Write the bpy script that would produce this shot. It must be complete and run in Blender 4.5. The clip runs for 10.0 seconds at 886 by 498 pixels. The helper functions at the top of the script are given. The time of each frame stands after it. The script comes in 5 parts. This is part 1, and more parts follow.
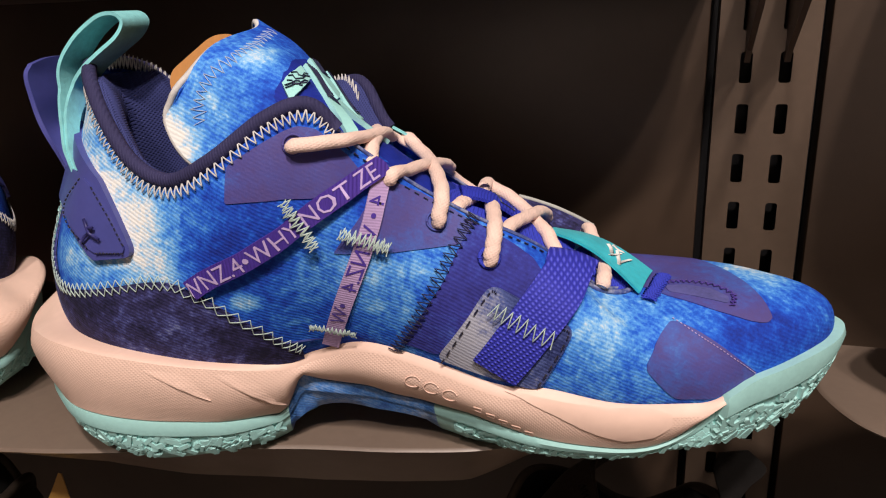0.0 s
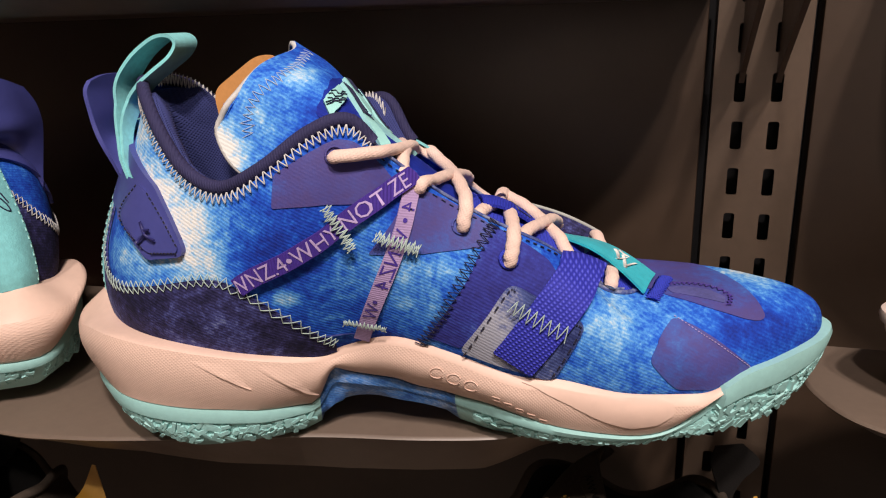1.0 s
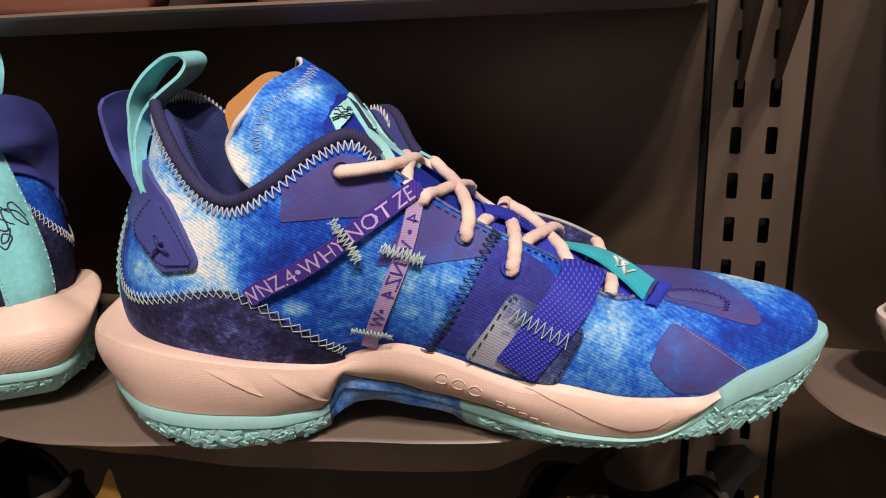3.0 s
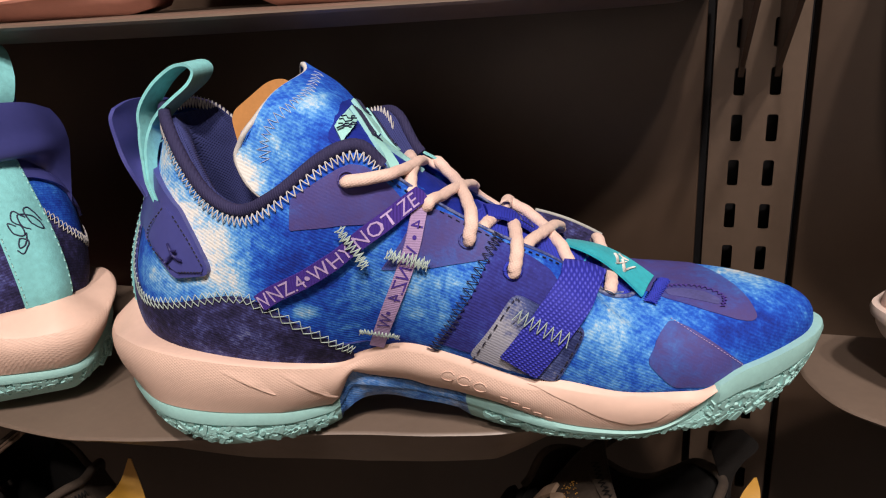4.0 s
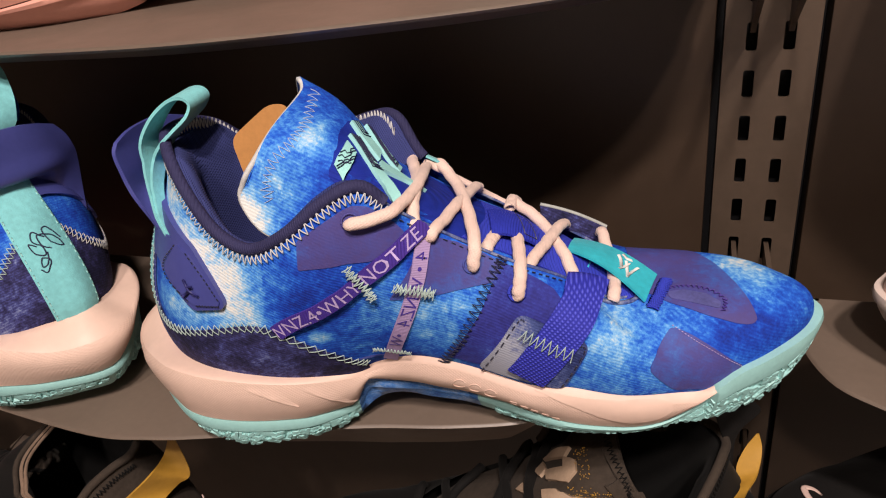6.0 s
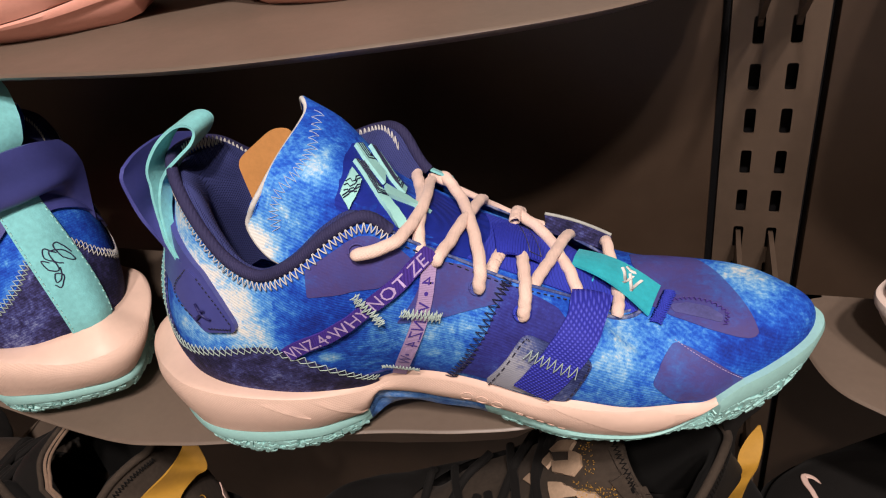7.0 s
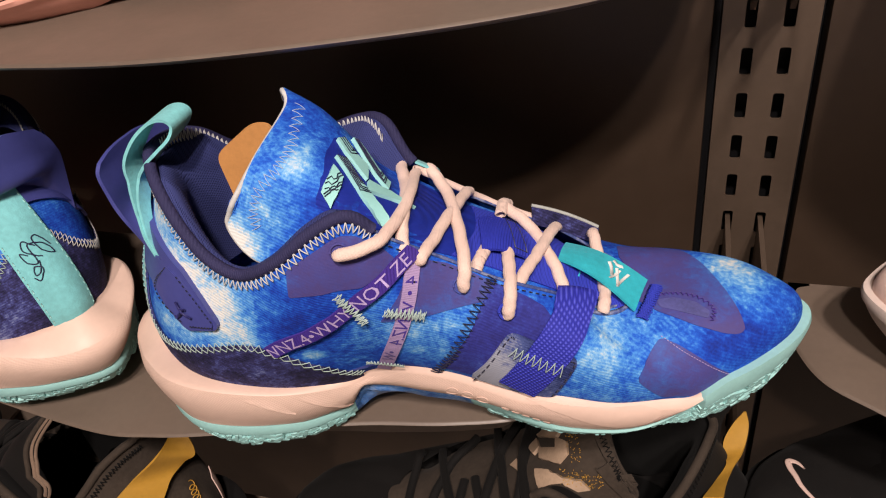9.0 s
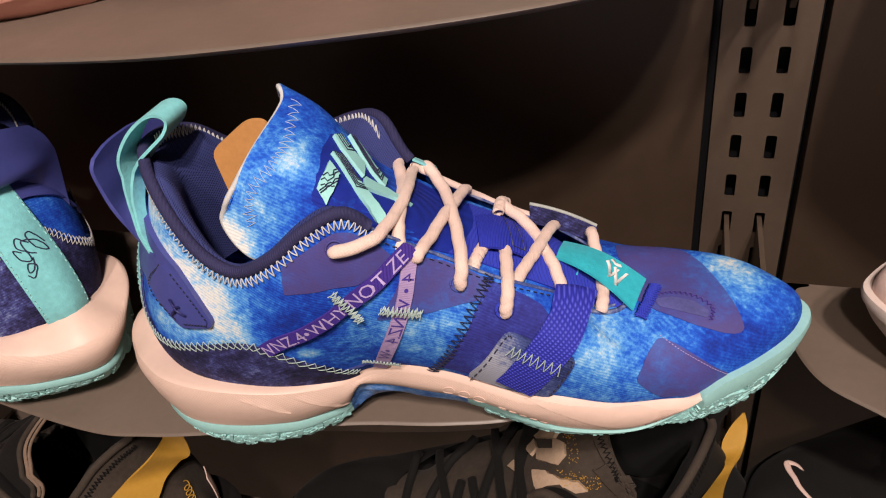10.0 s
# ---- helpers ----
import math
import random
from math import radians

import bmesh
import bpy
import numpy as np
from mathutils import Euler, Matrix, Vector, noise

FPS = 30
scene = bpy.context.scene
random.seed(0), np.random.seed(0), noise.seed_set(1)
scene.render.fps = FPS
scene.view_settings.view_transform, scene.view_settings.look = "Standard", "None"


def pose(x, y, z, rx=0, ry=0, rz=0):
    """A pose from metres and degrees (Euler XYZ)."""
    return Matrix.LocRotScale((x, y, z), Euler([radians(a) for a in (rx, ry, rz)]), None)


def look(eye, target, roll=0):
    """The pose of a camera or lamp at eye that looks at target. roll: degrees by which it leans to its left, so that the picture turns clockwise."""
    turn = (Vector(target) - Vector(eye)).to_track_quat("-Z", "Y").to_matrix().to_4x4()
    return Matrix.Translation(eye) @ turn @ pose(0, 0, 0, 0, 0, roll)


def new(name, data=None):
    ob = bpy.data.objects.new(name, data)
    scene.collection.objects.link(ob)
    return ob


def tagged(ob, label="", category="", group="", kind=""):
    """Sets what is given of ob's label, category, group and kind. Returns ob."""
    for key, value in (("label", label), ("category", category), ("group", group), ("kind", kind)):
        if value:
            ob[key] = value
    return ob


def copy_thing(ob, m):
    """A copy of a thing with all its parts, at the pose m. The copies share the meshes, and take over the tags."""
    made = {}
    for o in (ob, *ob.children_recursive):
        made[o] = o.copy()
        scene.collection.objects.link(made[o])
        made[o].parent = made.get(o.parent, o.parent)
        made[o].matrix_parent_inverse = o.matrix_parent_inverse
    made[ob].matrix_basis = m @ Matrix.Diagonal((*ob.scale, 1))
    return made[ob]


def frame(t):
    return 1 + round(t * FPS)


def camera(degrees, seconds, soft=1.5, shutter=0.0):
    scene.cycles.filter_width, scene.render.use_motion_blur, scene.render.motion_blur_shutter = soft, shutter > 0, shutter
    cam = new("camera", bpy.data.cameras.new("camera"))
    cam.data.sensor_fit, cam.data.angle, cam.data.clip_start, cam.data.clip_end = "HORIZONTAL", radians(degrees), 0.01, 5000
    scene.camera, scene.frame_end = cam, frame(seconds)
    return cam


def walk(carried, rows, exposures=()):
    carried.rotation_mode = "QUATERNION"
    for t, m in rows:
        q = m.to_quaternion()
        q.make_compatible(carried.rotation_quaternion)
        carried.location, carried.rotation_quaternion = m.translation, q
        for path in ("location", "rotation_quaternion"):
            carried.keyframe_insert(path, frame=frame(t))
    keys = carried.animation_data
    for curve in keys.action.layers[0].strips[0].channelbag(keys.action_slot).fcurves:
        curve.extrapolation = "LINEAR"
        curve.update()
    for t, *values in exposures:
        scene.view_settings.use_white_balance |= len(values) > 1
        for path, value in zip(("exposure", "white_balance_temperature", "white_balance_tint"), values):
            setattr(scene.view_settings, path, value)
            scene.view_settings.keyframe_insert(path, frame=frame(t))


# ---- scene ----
import mathutils.bvhtree

cam = camera(62.0, 10.0, 1.15)
PATH = [
    (0, (0.09, -0.241, 0.152), (-0.464, 1.574, -0.48), -2.3),
    (0.5, (0.087, -0.255, 0.154), (-0.456, 1.571, -0.453), -1.9),
    (1, (0.087, -0.266, 0.156), (-0.455, 1.565, -0.442), -1.8),
    (1.5, (0.087, -0.27, 0.157), (-0.456, 1.563, -0.429), -1.9),
    (2, (0.09, -0.272, 0.158), (-0.458, 1.562, -0.425), -2.0),
    (2.5, (0.09, -0.271, 0.159), (-0.464, 1.56, -0.426), -2.2),
    (4, (0.093, -0.275, 0.176), (-0.482, 1.517, -0.5), -3.6),
    (4.5, (0.095, -0.272, 0.188), (-0.488, 1.488, -0.561), -4.4),
    (5, (0.096, -0.266, 0.2), (-0.499, 1.454, -0.628), -5.5),
    (5.5, (0.098, -0.261, 0.214), (-0.506, 1.417, -0.692), -6.5),
    (7, (0.098, -0.244, 0.254), (-0.524, 1.311, -0.839), -9.0),
    (7.5, (0.099, -0.239, 0.262), (-0.517, 1.293, -0.867), -9.2),
    (8, (0.099, -0.236, 0.264), (-0.507, 1.284, -0.886), -9.2),
    (8.5, (0.1, -0.234, 0.262), (-0.503, 1.277, -0.901), -9.1),
    (9, (0.099, -0.233, 0.261), (-0.498, 1.274, -0.91), -9.0),
    (9.5, (0.099, -0.233, 0.259), (-0.497, 1.276, -0.911), -8.9),
    (10, (0.099, -0.232, 0.258), (-0.495, 1.28, -0.908), -8.7),
]
walk(cam, [(t, look(eye, target, roll)) for t, eye, target, roll in PATH])

# ---------------------------------------------------------------- light
world = bpy.data.worlds.new("shop_air")
scene.world = world
world.use_nodes = True
world.node_tree.nodes["Background"].inputs[0].default_value = (1.0, 0.86, 0.72, 1)
world.node_tree.nodes["Background"].inputs[1].default_value = 0.06
scene.view_settings.exposure = 0.0


def spot_lamp(name, eye, target, watts, size, cone, colour, blend=0.5):
    data = bpy.data.lights.new(name, "SPOT")
    data.energy, data.shadow_soft_size, data.color = watts, size, colour
    data.spot_size, data.spot_blend = radians(cone), blend
    ob = new(name, data)
    ob.matrix_world = look(eye, target)
    return ob


WARM = (1.0, 0.848, 0.770)
# last spot is added, unseen, to brighten the front wall the back panels reflect
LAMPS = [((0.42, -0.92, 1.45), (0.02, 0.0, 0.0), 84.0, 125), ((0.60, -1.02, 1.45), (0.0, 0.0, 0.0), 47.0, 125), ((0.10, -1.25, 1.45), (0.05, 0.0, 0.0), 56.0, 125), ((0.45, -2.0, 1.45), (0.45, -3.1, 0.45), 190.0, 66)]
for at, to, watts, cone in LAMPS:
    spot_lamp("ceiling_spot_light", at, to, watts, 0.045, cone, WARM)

# ---------------------------------------------------------------- helpers


def crom(keys, n, closed=False):
    """n points along a smooth curve through the keys."""
    k = np.asarray(keys, float)
    m = len(k)
    s = np.linspace(0, m if closed else m - 1, n, endpoint=not closed)
    i = np.minimum(np.floor(s).astype(int), m - 1 if closed else m - 2)
    f = (s - i)[:, None]

    def pick(j):
        return k[j % m] if closed else k[np.clip(j, 0, m - 1)]
    a, b, c, d = pick(i - 1), pick(i), pick(i + 1), pick(i + 2)
    if not closed:
        a = np.where((i == 0)[:, None], 2 * k[0] - k[1], a)
        d = np.where((i == m - 2)[:, None], 2 * k[-1] - k[-2], d)
    return 0.5 * (2 * b + (c - a) * f + (2 * a - 5 * b + 4 * c - d) * f**2 + (3 * b - a - 3 * c + d) * f**3)


def grid_faces(rows, cols, wrap=False, flip=False):
    out = []
    for r in range(rows - 1):
        for c in range(cols if wrap else cols - 1):
            d = (c + 1) % cols
            q = (r * cols + c, r * cols + d, (r + 1) * cols + d, (r + 1) * cols + c)
            out.append(q[::-1] if flip else q)
    return out


def mesh_of(name, verts, faces, material, smooth=True, sharp=None):
    me = bpy.data.meshes.new(name)
    me.from_pydata([tuple(float(a) for a in v) for v in verts], [], faces)
    if material:
        me.materials.append(material)
    if smooth:
        me.polygons.foreach_set("use_smooth", [True] * len(me.polygons))
        if sharp:
            me.set_sharp_from_angle(angle=radians(sharp))
    me.update()
    return me


def part(name, data, parent, label=""):
    ob = new(name, data)
    ob.parent = parent
    return tagged(ob, label)


def bm_mesh(name, bm, material, smooth=False, sharp=35):
    me = bpy.data.meshes.new(name)
    bmesh.ops.recalc_face_normals(bm, faces=bm.faces)
    bm.to_mesh(me)
    bm.free()
    me.materials.append(material)
    if smooth:
        me.polygons.foreach_set("use_smooth", [True] * len(me.polygons))
        me.set_sharp_from_angle(angle=radians(sharp))
    return me


def box(name, lo, hi, material, bevel=0.0):
    bm = bmesh.new()
    bmesh.ops.create_cube(bm, size=1.0)
    for v in bm.verts:
        v.co = [lo[i] + (v.co[i] + 0.5) * (hi[i] - lo[i]) for i in range(3)]
    if bevel:
        bmesh.ops.bevel(bm, geom=bm.edges[:], offset=bevel, segments=2, affect="EDGES", profile=0.5)
    return bm_mesh(name, bm, material, bool(bevel))


def tube(points, radius, sides=8, flat=1.0, up=(0, 0, 1), caps=True):
    """Verts and faces of a tube along points; radius may vary; flat squeezes it along its own normal."""
    p = np.asarray(points, float)
    n = len(p)
    r = np.broadcast_to(np.asarray(radius, float), (n,))
    tan = np.gradient(p, axis=0)
    tan /= np.linalg.norm(tan, axis=1)[:, None] + 1e-12
    ups = np.broadcast_to(np.asarray(up, float), (n, 3))
    side = np.cross(tan, ups)
    side /= np.linalg.norm(side, axis=1)[:, None] + 1e-9
    nor = np.cross(side, tan)
    a = np.linspace(0, 2 * np.pi, sides, endpoint=False)
    v = p[:, None] + r[:, None, None] * (np.cos(a)[None, :, None] * side[:, None] + flat * np.sin(a)[None, :, None] * nor[:, None])
    verts = v.reshape(-1, 3)
    faces = grid_faces(n, sides, wrap=True)
    if caps:
        faces = faces + [tuple(range(sides)), tuple(range((n - 1) * sides, n * sides))[::-1]]
    return verts, faces


def join(pieces):
    verts, faces = [], []
    for v, f in pieces:
        o = len(verts)
        verts.extend(list(v))
        faces.extend([tuple(i + o for i in q) for q in f])
    return verts, faces


def sheet(points, thick, wrap=False):
    """A sheet of rows x cols points with thickness: verts and faces."""
    g = np.asarray(points, float)
    rows, cols = g.shape[:2]
    du = np.gradient(g, axis=0)
    dv = np.gradient(g, axis=1)
    nn = np.cross(du, dv)
    nn /= np.linalg.norm(nn, axis=2)[:, :, None] + 1e-12
    top, low = g + nn * thick / 2, g - nn * thick / 2
    verts = np.concatenate([top.reshape(-1, 3), low.reshape(-1, 3)])
    o = rows * cols
    faces = grid_faces(rows, cols, wrap) + [tuple(i + o for i in q)[::-1] for q in grid_faces(rows, cols, wrap)]
    if not wrap:
        ring = [c for c in range(cols)] + [r * cols + cols - 1 for r in range(1, rows)]
        ring += [(rows - 1) * cols + c for c in range(cols - 2, -1, -1)] + [r * cols for r in range(rows - 2, 0, -1)]
        for a, b in zip(ring, ring[1:] + ring[:1]):
            faces.append((b, a, a + o, b + o))
    return verts, faces


# ---------------------------------------------------------------- materials


class Mat:
    """A small builder for node materials."""

    def __init__(self, name, rough=0.6, metal=0.0, spec=0.5):
        self.m = bpy.data.materials.new(name)
        self.m.use_nodes = True
        self.t = self.m.node_tree
        self.b = self.t.nodes["Principled BSDF"]
        self.b.inputs["Roughness"].default_value = rough
        self.b.inputs["Metallic"].default_value = metal
        self.b.inputs["Specular IOR Level"].default_value = spec
        self.tc = self.t.nodes.new("ShaderNodeTexCoord")
        self.co = self.tc.outputs["Object"]

    def link(self, a, b):
        self.t.links.new(a, b)
        return self

    def mapped(self, scale=(1, 1, 1), rot=(0, 0, 0)):
        n = self.t.nodes.new("ShaderNodeMapping")
        n.inputs["Scale"].default_value = scale
        n.inputs["Rotation"].default_value = [radians(a) for a in rot]
        self.link(self.co, n.inputs["Vector"])
        return n.outputs[0]

    def noise(self, scale, detail=4.0, rough=0.55, at=None, distort=0.0):
        n = self.t.nodes.new("ShaderNodeTexNoise")
        n.inputs["Scale"].default_value, n.inputs["Detail"].default_value = scale, detail
        n.inputs["Roughness"].default_value, n.inputs["Distortion"].default_value = rough, distort
        self.link(at or self.co, n.inputs["Vector"])
        return n.outputs["Fac"]

    def voronoi(self, scale, at=None):
        n = self.t.nodes.new("ShaderNodeTexVoronoi")
        n.inputs["Scale"].default_value = scale
        self.link(at or self.co, n.inputs["Vector"])
        return n.outputs["Distance"]

    def wave(self, scale, at=None, axis="X", distort=0.0, kind="BANDS"):
        n = self.t.nodes.new("ShaderNodeTexWave")
        n.wave_type, n.bands_direction = kind, axis
        n.inputs["Scale"].default_value, n.inputs["Distortion"].default_value = scale, distort
        n.inputs["Detail"].default_value = 1.0
        self.link(at or self.co, n.inputs["Vector"])
        return n.outputs["Fac"]

    def math(self, op, a, b=None, clamp=False):
        n = self.t.nodes.new("ShaderNodeMath")
        n.operation, n.use_clamp = op, clamp
        for i, v in enumerate((a, b)):
            if v is None:
                continue
            if isinstance(v, (int, float)):
                n.inputs[i].default_value = v
            else:
                self.link(v, n.inputs[i])
        return n.outputs[0]

    def blob(self, centre, radii, power):
        """power at centre, falling smoothly to nothing at radii."""
        s = self.t.nodes.new("ShaderNodeVectorMath")
        s.operation = "SUBTRACT"
        self.link(self.co, s.inputs[0])
        s.inputs[1].default_value = centre
        d = self.t.nodes.new("ShaderNodeVectorMath")
        d.operation = "DIVIDE"
        self.link(s.outputs[0], d.inputs[0])
        d.inputs[1].default_value = radii
        n = self.t.nodes.new("ShaderNodeVectorMath")
        n.operation = "LENGTH"
        self.link(d.outputs[0], n.inputs[0])
        r = self.t.nodes.new("ShaderNodeMapRange")
        r.interpolation_type = "SMOOTHSTEP"
        r.inputs["From Min"].default_value, r.inputs["From Max"].default_value = 0.1, 1.0
        r.inputs["To Min"].default_value, r.inputs["To Max"].default_value = power, 0.0
        self.link(n.outputs["Value"], r.inputs["Value"])
        return r.outputs[0]

    def ramp(self, fac, stops):
        n = self.t.nodes.new("ShaderNodeValToRGB")
        e = n.color_ramp.elements
        while len(e) < len(stops):
            e.new(0.5)
        for el, (p, c) in zip(e, stops):
            el.position, el.color = p, (*c, 1)
        self.link(fac, n.inputs["Fac"])
        return n.outputs["Color"]

    def mix(self, fac, a, b, kind="MIX"):
        n = self.t.nodes.new("ShaderNodeMix")
        n.data_type, n.blend_type = "RGBA", kind
        for i, v in ((0, fac), (6, a), (7, b)):
            if isinstance(v, (int, float)):
                n.inputs[i].default_value = v
            elif isinstance(v, tuple):
                n.inputs[i].default_value = (*v, 1)
            else:
                self.link(v, n.inputs[i])
        return n.outputs[2]

    def colour(self, c):
        if isinstance(c, tuple):
            self.b.inputs["Base Color"].default_value = (*c, 1)
        else:
            self.link(c, self.b.inputs["Base Color"])
        return self

    def rough(self, r):
        self.link(r, self.b.inputs["Roughness"])
        return self

    def bump(self, height, dist, strength=1.0):
        n = self.t.nodes.new("ShaderNodeBump")
        n.inputs["Distance"].default_value, n.inputs["Strength"].default_value = dist, strength
        self.link(height, n.inputs["Height"])
        if self.b.inputs["Normal"].is_linked:
            self.link(self.b.inputs["Normal"].links[0].from_socket, n.inputs["Normal"])
        self.link(n.outputs[0], self.b.inputs["Normal"])
        return self

    def done(self):
        return self.m


def vary(m, colour, amount=0.25, scale=60.0):
    """A colour with mottling at two scales."""
    n = m.math("ADD", m.math("MULTIPLY", m.noise(scale, 5), 0.6), m.math("MULTIPLY", m.noise(scale * 9, 3), 0.4))
    lo = tuple(c * (1 - amount) for c in colour)
    hi = tuple(min(1, c * (1 + amount)) for c in colour)
    return m.ramp(n, [(0.32, lo), (0.68, hi)])


def cloud_print(name, stops, blobs, base=0.0, gloss=0.85, weave=1.0):
    """Denim-like cloth with a cloudy dyed print."""
    m = Mat(name, gloss, 0, 0.25)
    big = m.noise(26.0, 9.0, 0.68, distort=0.25)
    val = m.math("ADD", m.math("MULTIPLY", m.math("SUBTRACT", big, 0.5), 1.5), 0.36 + base)
    for c, r, p in blobs:
        val = m.math("ADD", val, m.blob(c, r, p))
    val = m.math("ADD", val, m.math("MULTIPLY", m.math("SUBTRACT", m.noise(150.0, 7.0, 0.78, distort=0.5), 0.5), 0.95))
    grain = m.noise(520.0, 3.0, 0.7)
    val = m.math("ADD", val, m.math("MULTIPLY", m.math("SUBTRACT", grain, 0.5), 0.60 * weave))
    twill = m.wave(270.0, m.mapped((1, 1, 1), (0, 62, 0)), "X", 1.6)
    val = m.math("ADD", val, m.math("MULTIPLY", m.math("SUBTRACT", twill, 0.5), 0.07 * weave))
    m.colour(m.ramp(val, stops))
    m.bump(twill, 0.00014 * weave, 0.5)
    m.bump(m.noise(900.0, 2.0), 0.0002, 0.5)
    return m.done()


def cloth(name, colour, rough=0.85, weave=0.0, depth=0.00025, amount=0.2, turn=0.0):
    """Woven cloth; weave 0 gives a fine fibre grain with no visible threads."""
    m = Mat(name, rough, 0, 0.25)
    m.b.inputs["Sheen Weight"].default_value = 0.15
    m.colour(vary(m, colour, amount, 45.0))
    if weave:
        a = m.wave(weave, m.mapped((1, 1, 1), (0, turn, 0)), "X", 0.6)
        b = m.wave(weave * 1.2, m.mapped((1, 1, 1), (0, turn + 90, 0)), "X", 0.6)
        m.bump(m.math("MULTIPLY", a, b), depth, 0.8)
    m.bump(m.noise(1100.0, 3.0, 0.7), 0.00025, 0.6)
    return m.done()


def knit(name, colour, scale=900.0, depth=0.0005):
    """Open knitted mesh: small round holes."""
    m = Mat(name, 0.9, 0, 0.2)
    a = m.wave(scale, m.mapped((1, 1, 1), (12, 32, 8)), "X", 0.4)
    b = m.wave(scale, m.mapped((1, 1, 1), (-9, -34, 5)), "X", 0.4)
    d = m.math("MULTIPLY", a, b)
    lo = tuple(c * 0.62 for c in colour)
    m.colour(m.mix(0.35, m.ramp(d, [(0.0, tuple(c * 1.15 for c in colour)), (0.35, colour), (0.8, lo)]), vary(m, colour, 0.25, 70.0)))
    m.bump(m.math("SUBTRACT", 1.0, d), depth, 0.7)
    m.bump(m.noise(1500.0, 2.0), 0.00015, 0.5)
    return m.done()


def ribbed(name, colour, scale, turn=0.0, depth=0.0004):
    """Cloth with fine parallel ribs."""
    m = Mat(name, 0.8, 0, 0.25)
    m.colour(vary(m, colour, 0.15, 60.0))
    m.bump(m.wave(scale, m.mapped((1, 1, 1), (0, turn, 0)), "X", 0.5), depth, 0.8)
    m.bump(m.noise(1300.0, 2.0), 0.0002, 0.5)
    return m.done()


def plain(name, colour, rough=0.5, metal=0.0, amount=0.12, scale=40.0, relief=0.0001, spec=0.5):
    m = Mat(name, rough, metal, spec)
    m.colour(vary(m, colour, amount, scale))
    n = m.noise(scale * 12, 4.0)
    r = m.math("ADD", m.math("MULTIPLY", m.noise(scale * 2.2, 4.0), 0.25), rough - 0.12)
    m.rough(r)
    m.bump(n, relief, 0.6)
    return m.done()


BLUES = [(0.0, (0.008, 0.026, 0.25)), (0.20, (0.008, 0.050, 0.42)), (0.40, (0.016, 0.115, 0.60)), (0.6, (0.075, 0.29, 0.73)), (0.76, (0.24, 0.50, 0.78)), (0.97, (0.70, 0.72, 0.70))]
BLOBS = [
    ((-0.080, -0.048, 0.093), (0.024, 0.05, 0.020), 0.50),
    ((-0.070, -0.048, 0.078), (0.024, 0.05, 0.016), 0.44),
    ((-0.098, -0.045, 0.076), (0.024, 0.05, 0.014), 0.46),
    ((-0.100, -0.030, 0.118), (0.018, 0.05, 0.022), 0.42),
    ((-0.088, -0.036, 0.105), (0.016, 0.05, 0.012), 0.30),
    ((0.082, -0.038, 0.044), (0.038, 0.05, 0.032), 0.21),
    ((0.072, -0.034, 0.058), (0.028, 0.05, 0.020), 0.08),
    ((0.012, -0.045, 0.073), (0.024, 0.05, 0.020), 0.26),
    ((0.004, -0.045, 0.060), (0.018, 0.05, 0.014), 0.10),
    ((-0.041, -0.05, 0.066), (0.007, 0.05, 0.006), 0.45),
    ((0.124, 0.012, 0.057), (0.024, 0.04, 0.020), 0.26),
    ((-0.042, -0.05, 0.088), (0.026, 0.05, 0.024), -0.16),
    ((-0.024, -0.05, 0.075), (0.020, 0.05, 0.020), -0.06),
    ((0.124, -0.026, 0.045), (0.024, 0.05, 0.016), -0.16),
    ((0.098, -0.020, 0.056), (0.022, 0.05, 0.010), 0.14),
]
M_UPPER = cloud_print("blue_cloud_denim", BLUES, BLOBS)
M_TONGUE = cloud_print("tongue_cloud_denim", BLUES, [((-0.064, -0.042, 0.113), (0.016, 0.03, 0.020), 0.62), ((-0.05, -0.035, 0.124), (0.020, 0.04, 0.022), 0.22), ((-0.036, -0.03, 0.139), (0.01, 0.03, 0.006), 0.3), ((-0.018, -0.02, 0.118), (0.03, 0.06, 0.018), -0.3)], 0.02)
M_HEELQ = cloud_print("navy_faded_denim", [(0.18, (0.010, 0.010, 0.036)), (0.40, (0.030, 0.029, 0.105)), (0.55, (0.062, 0.072, 0.25)), (0.80, (0.25, 0.30, 0.50))], [((-0.12, -0.03, 0.05), (0.02, 0.05, 0.02), 0.12)], 0.02)
M_ARCH = cloud_print("blue_cloud_shank", [(0.1, (0.02, 0.07, 0.34)), (0.45, (0.08, 0.24, 0.62)), (0.85, (0.40, 0.52, 0.72))], [], 0.12, 0.3)
M_FADED = cloud_print("faded_denim_tab", [(0.1, (0.02, 0.03, 0.12)), (0.4, (0.07, 0.10, 0.28)), (0.75, (0.36, 0.38, 0.46))], [((0.026, -0.04, 0.054), (0.018, 0.03, 0.03), 0.5), ((0.060, -0.04, 0.046), (0.016, 0.03, 0.03), -0.35)], 0.05)
M_NAVYTEX = cloud_print("navy_saddle_denim", [(0.15, (0.024, 0.024, 0.17)), (0.42, (0.032, 0.038, 0.27)), (0.62, (0.045, 0.075, 0.38)), (0.85, (0.14, 0.20, 0.46))], [], 0.03)
M_FLAP = plain("blue_violet_rubber_flap", (0.058, 0.066, 0.26), 0.38, 0, 0.10, 50, 0.00004)
M_NAVY = plain("navy_matt_rubber", (0.026, 0.026, 0.135), 0.45, 0, 0.12, 50, 0.00005)
M_COLLAR = ribbed("navy_ribbed_binding", (0.030, 0.029, 0.085), 330.0, 12.0, 0.00014)
M_MESH = knit("navy_air_mesh", (0.040, 0.050, 0.170), 400.0, 0.00028)


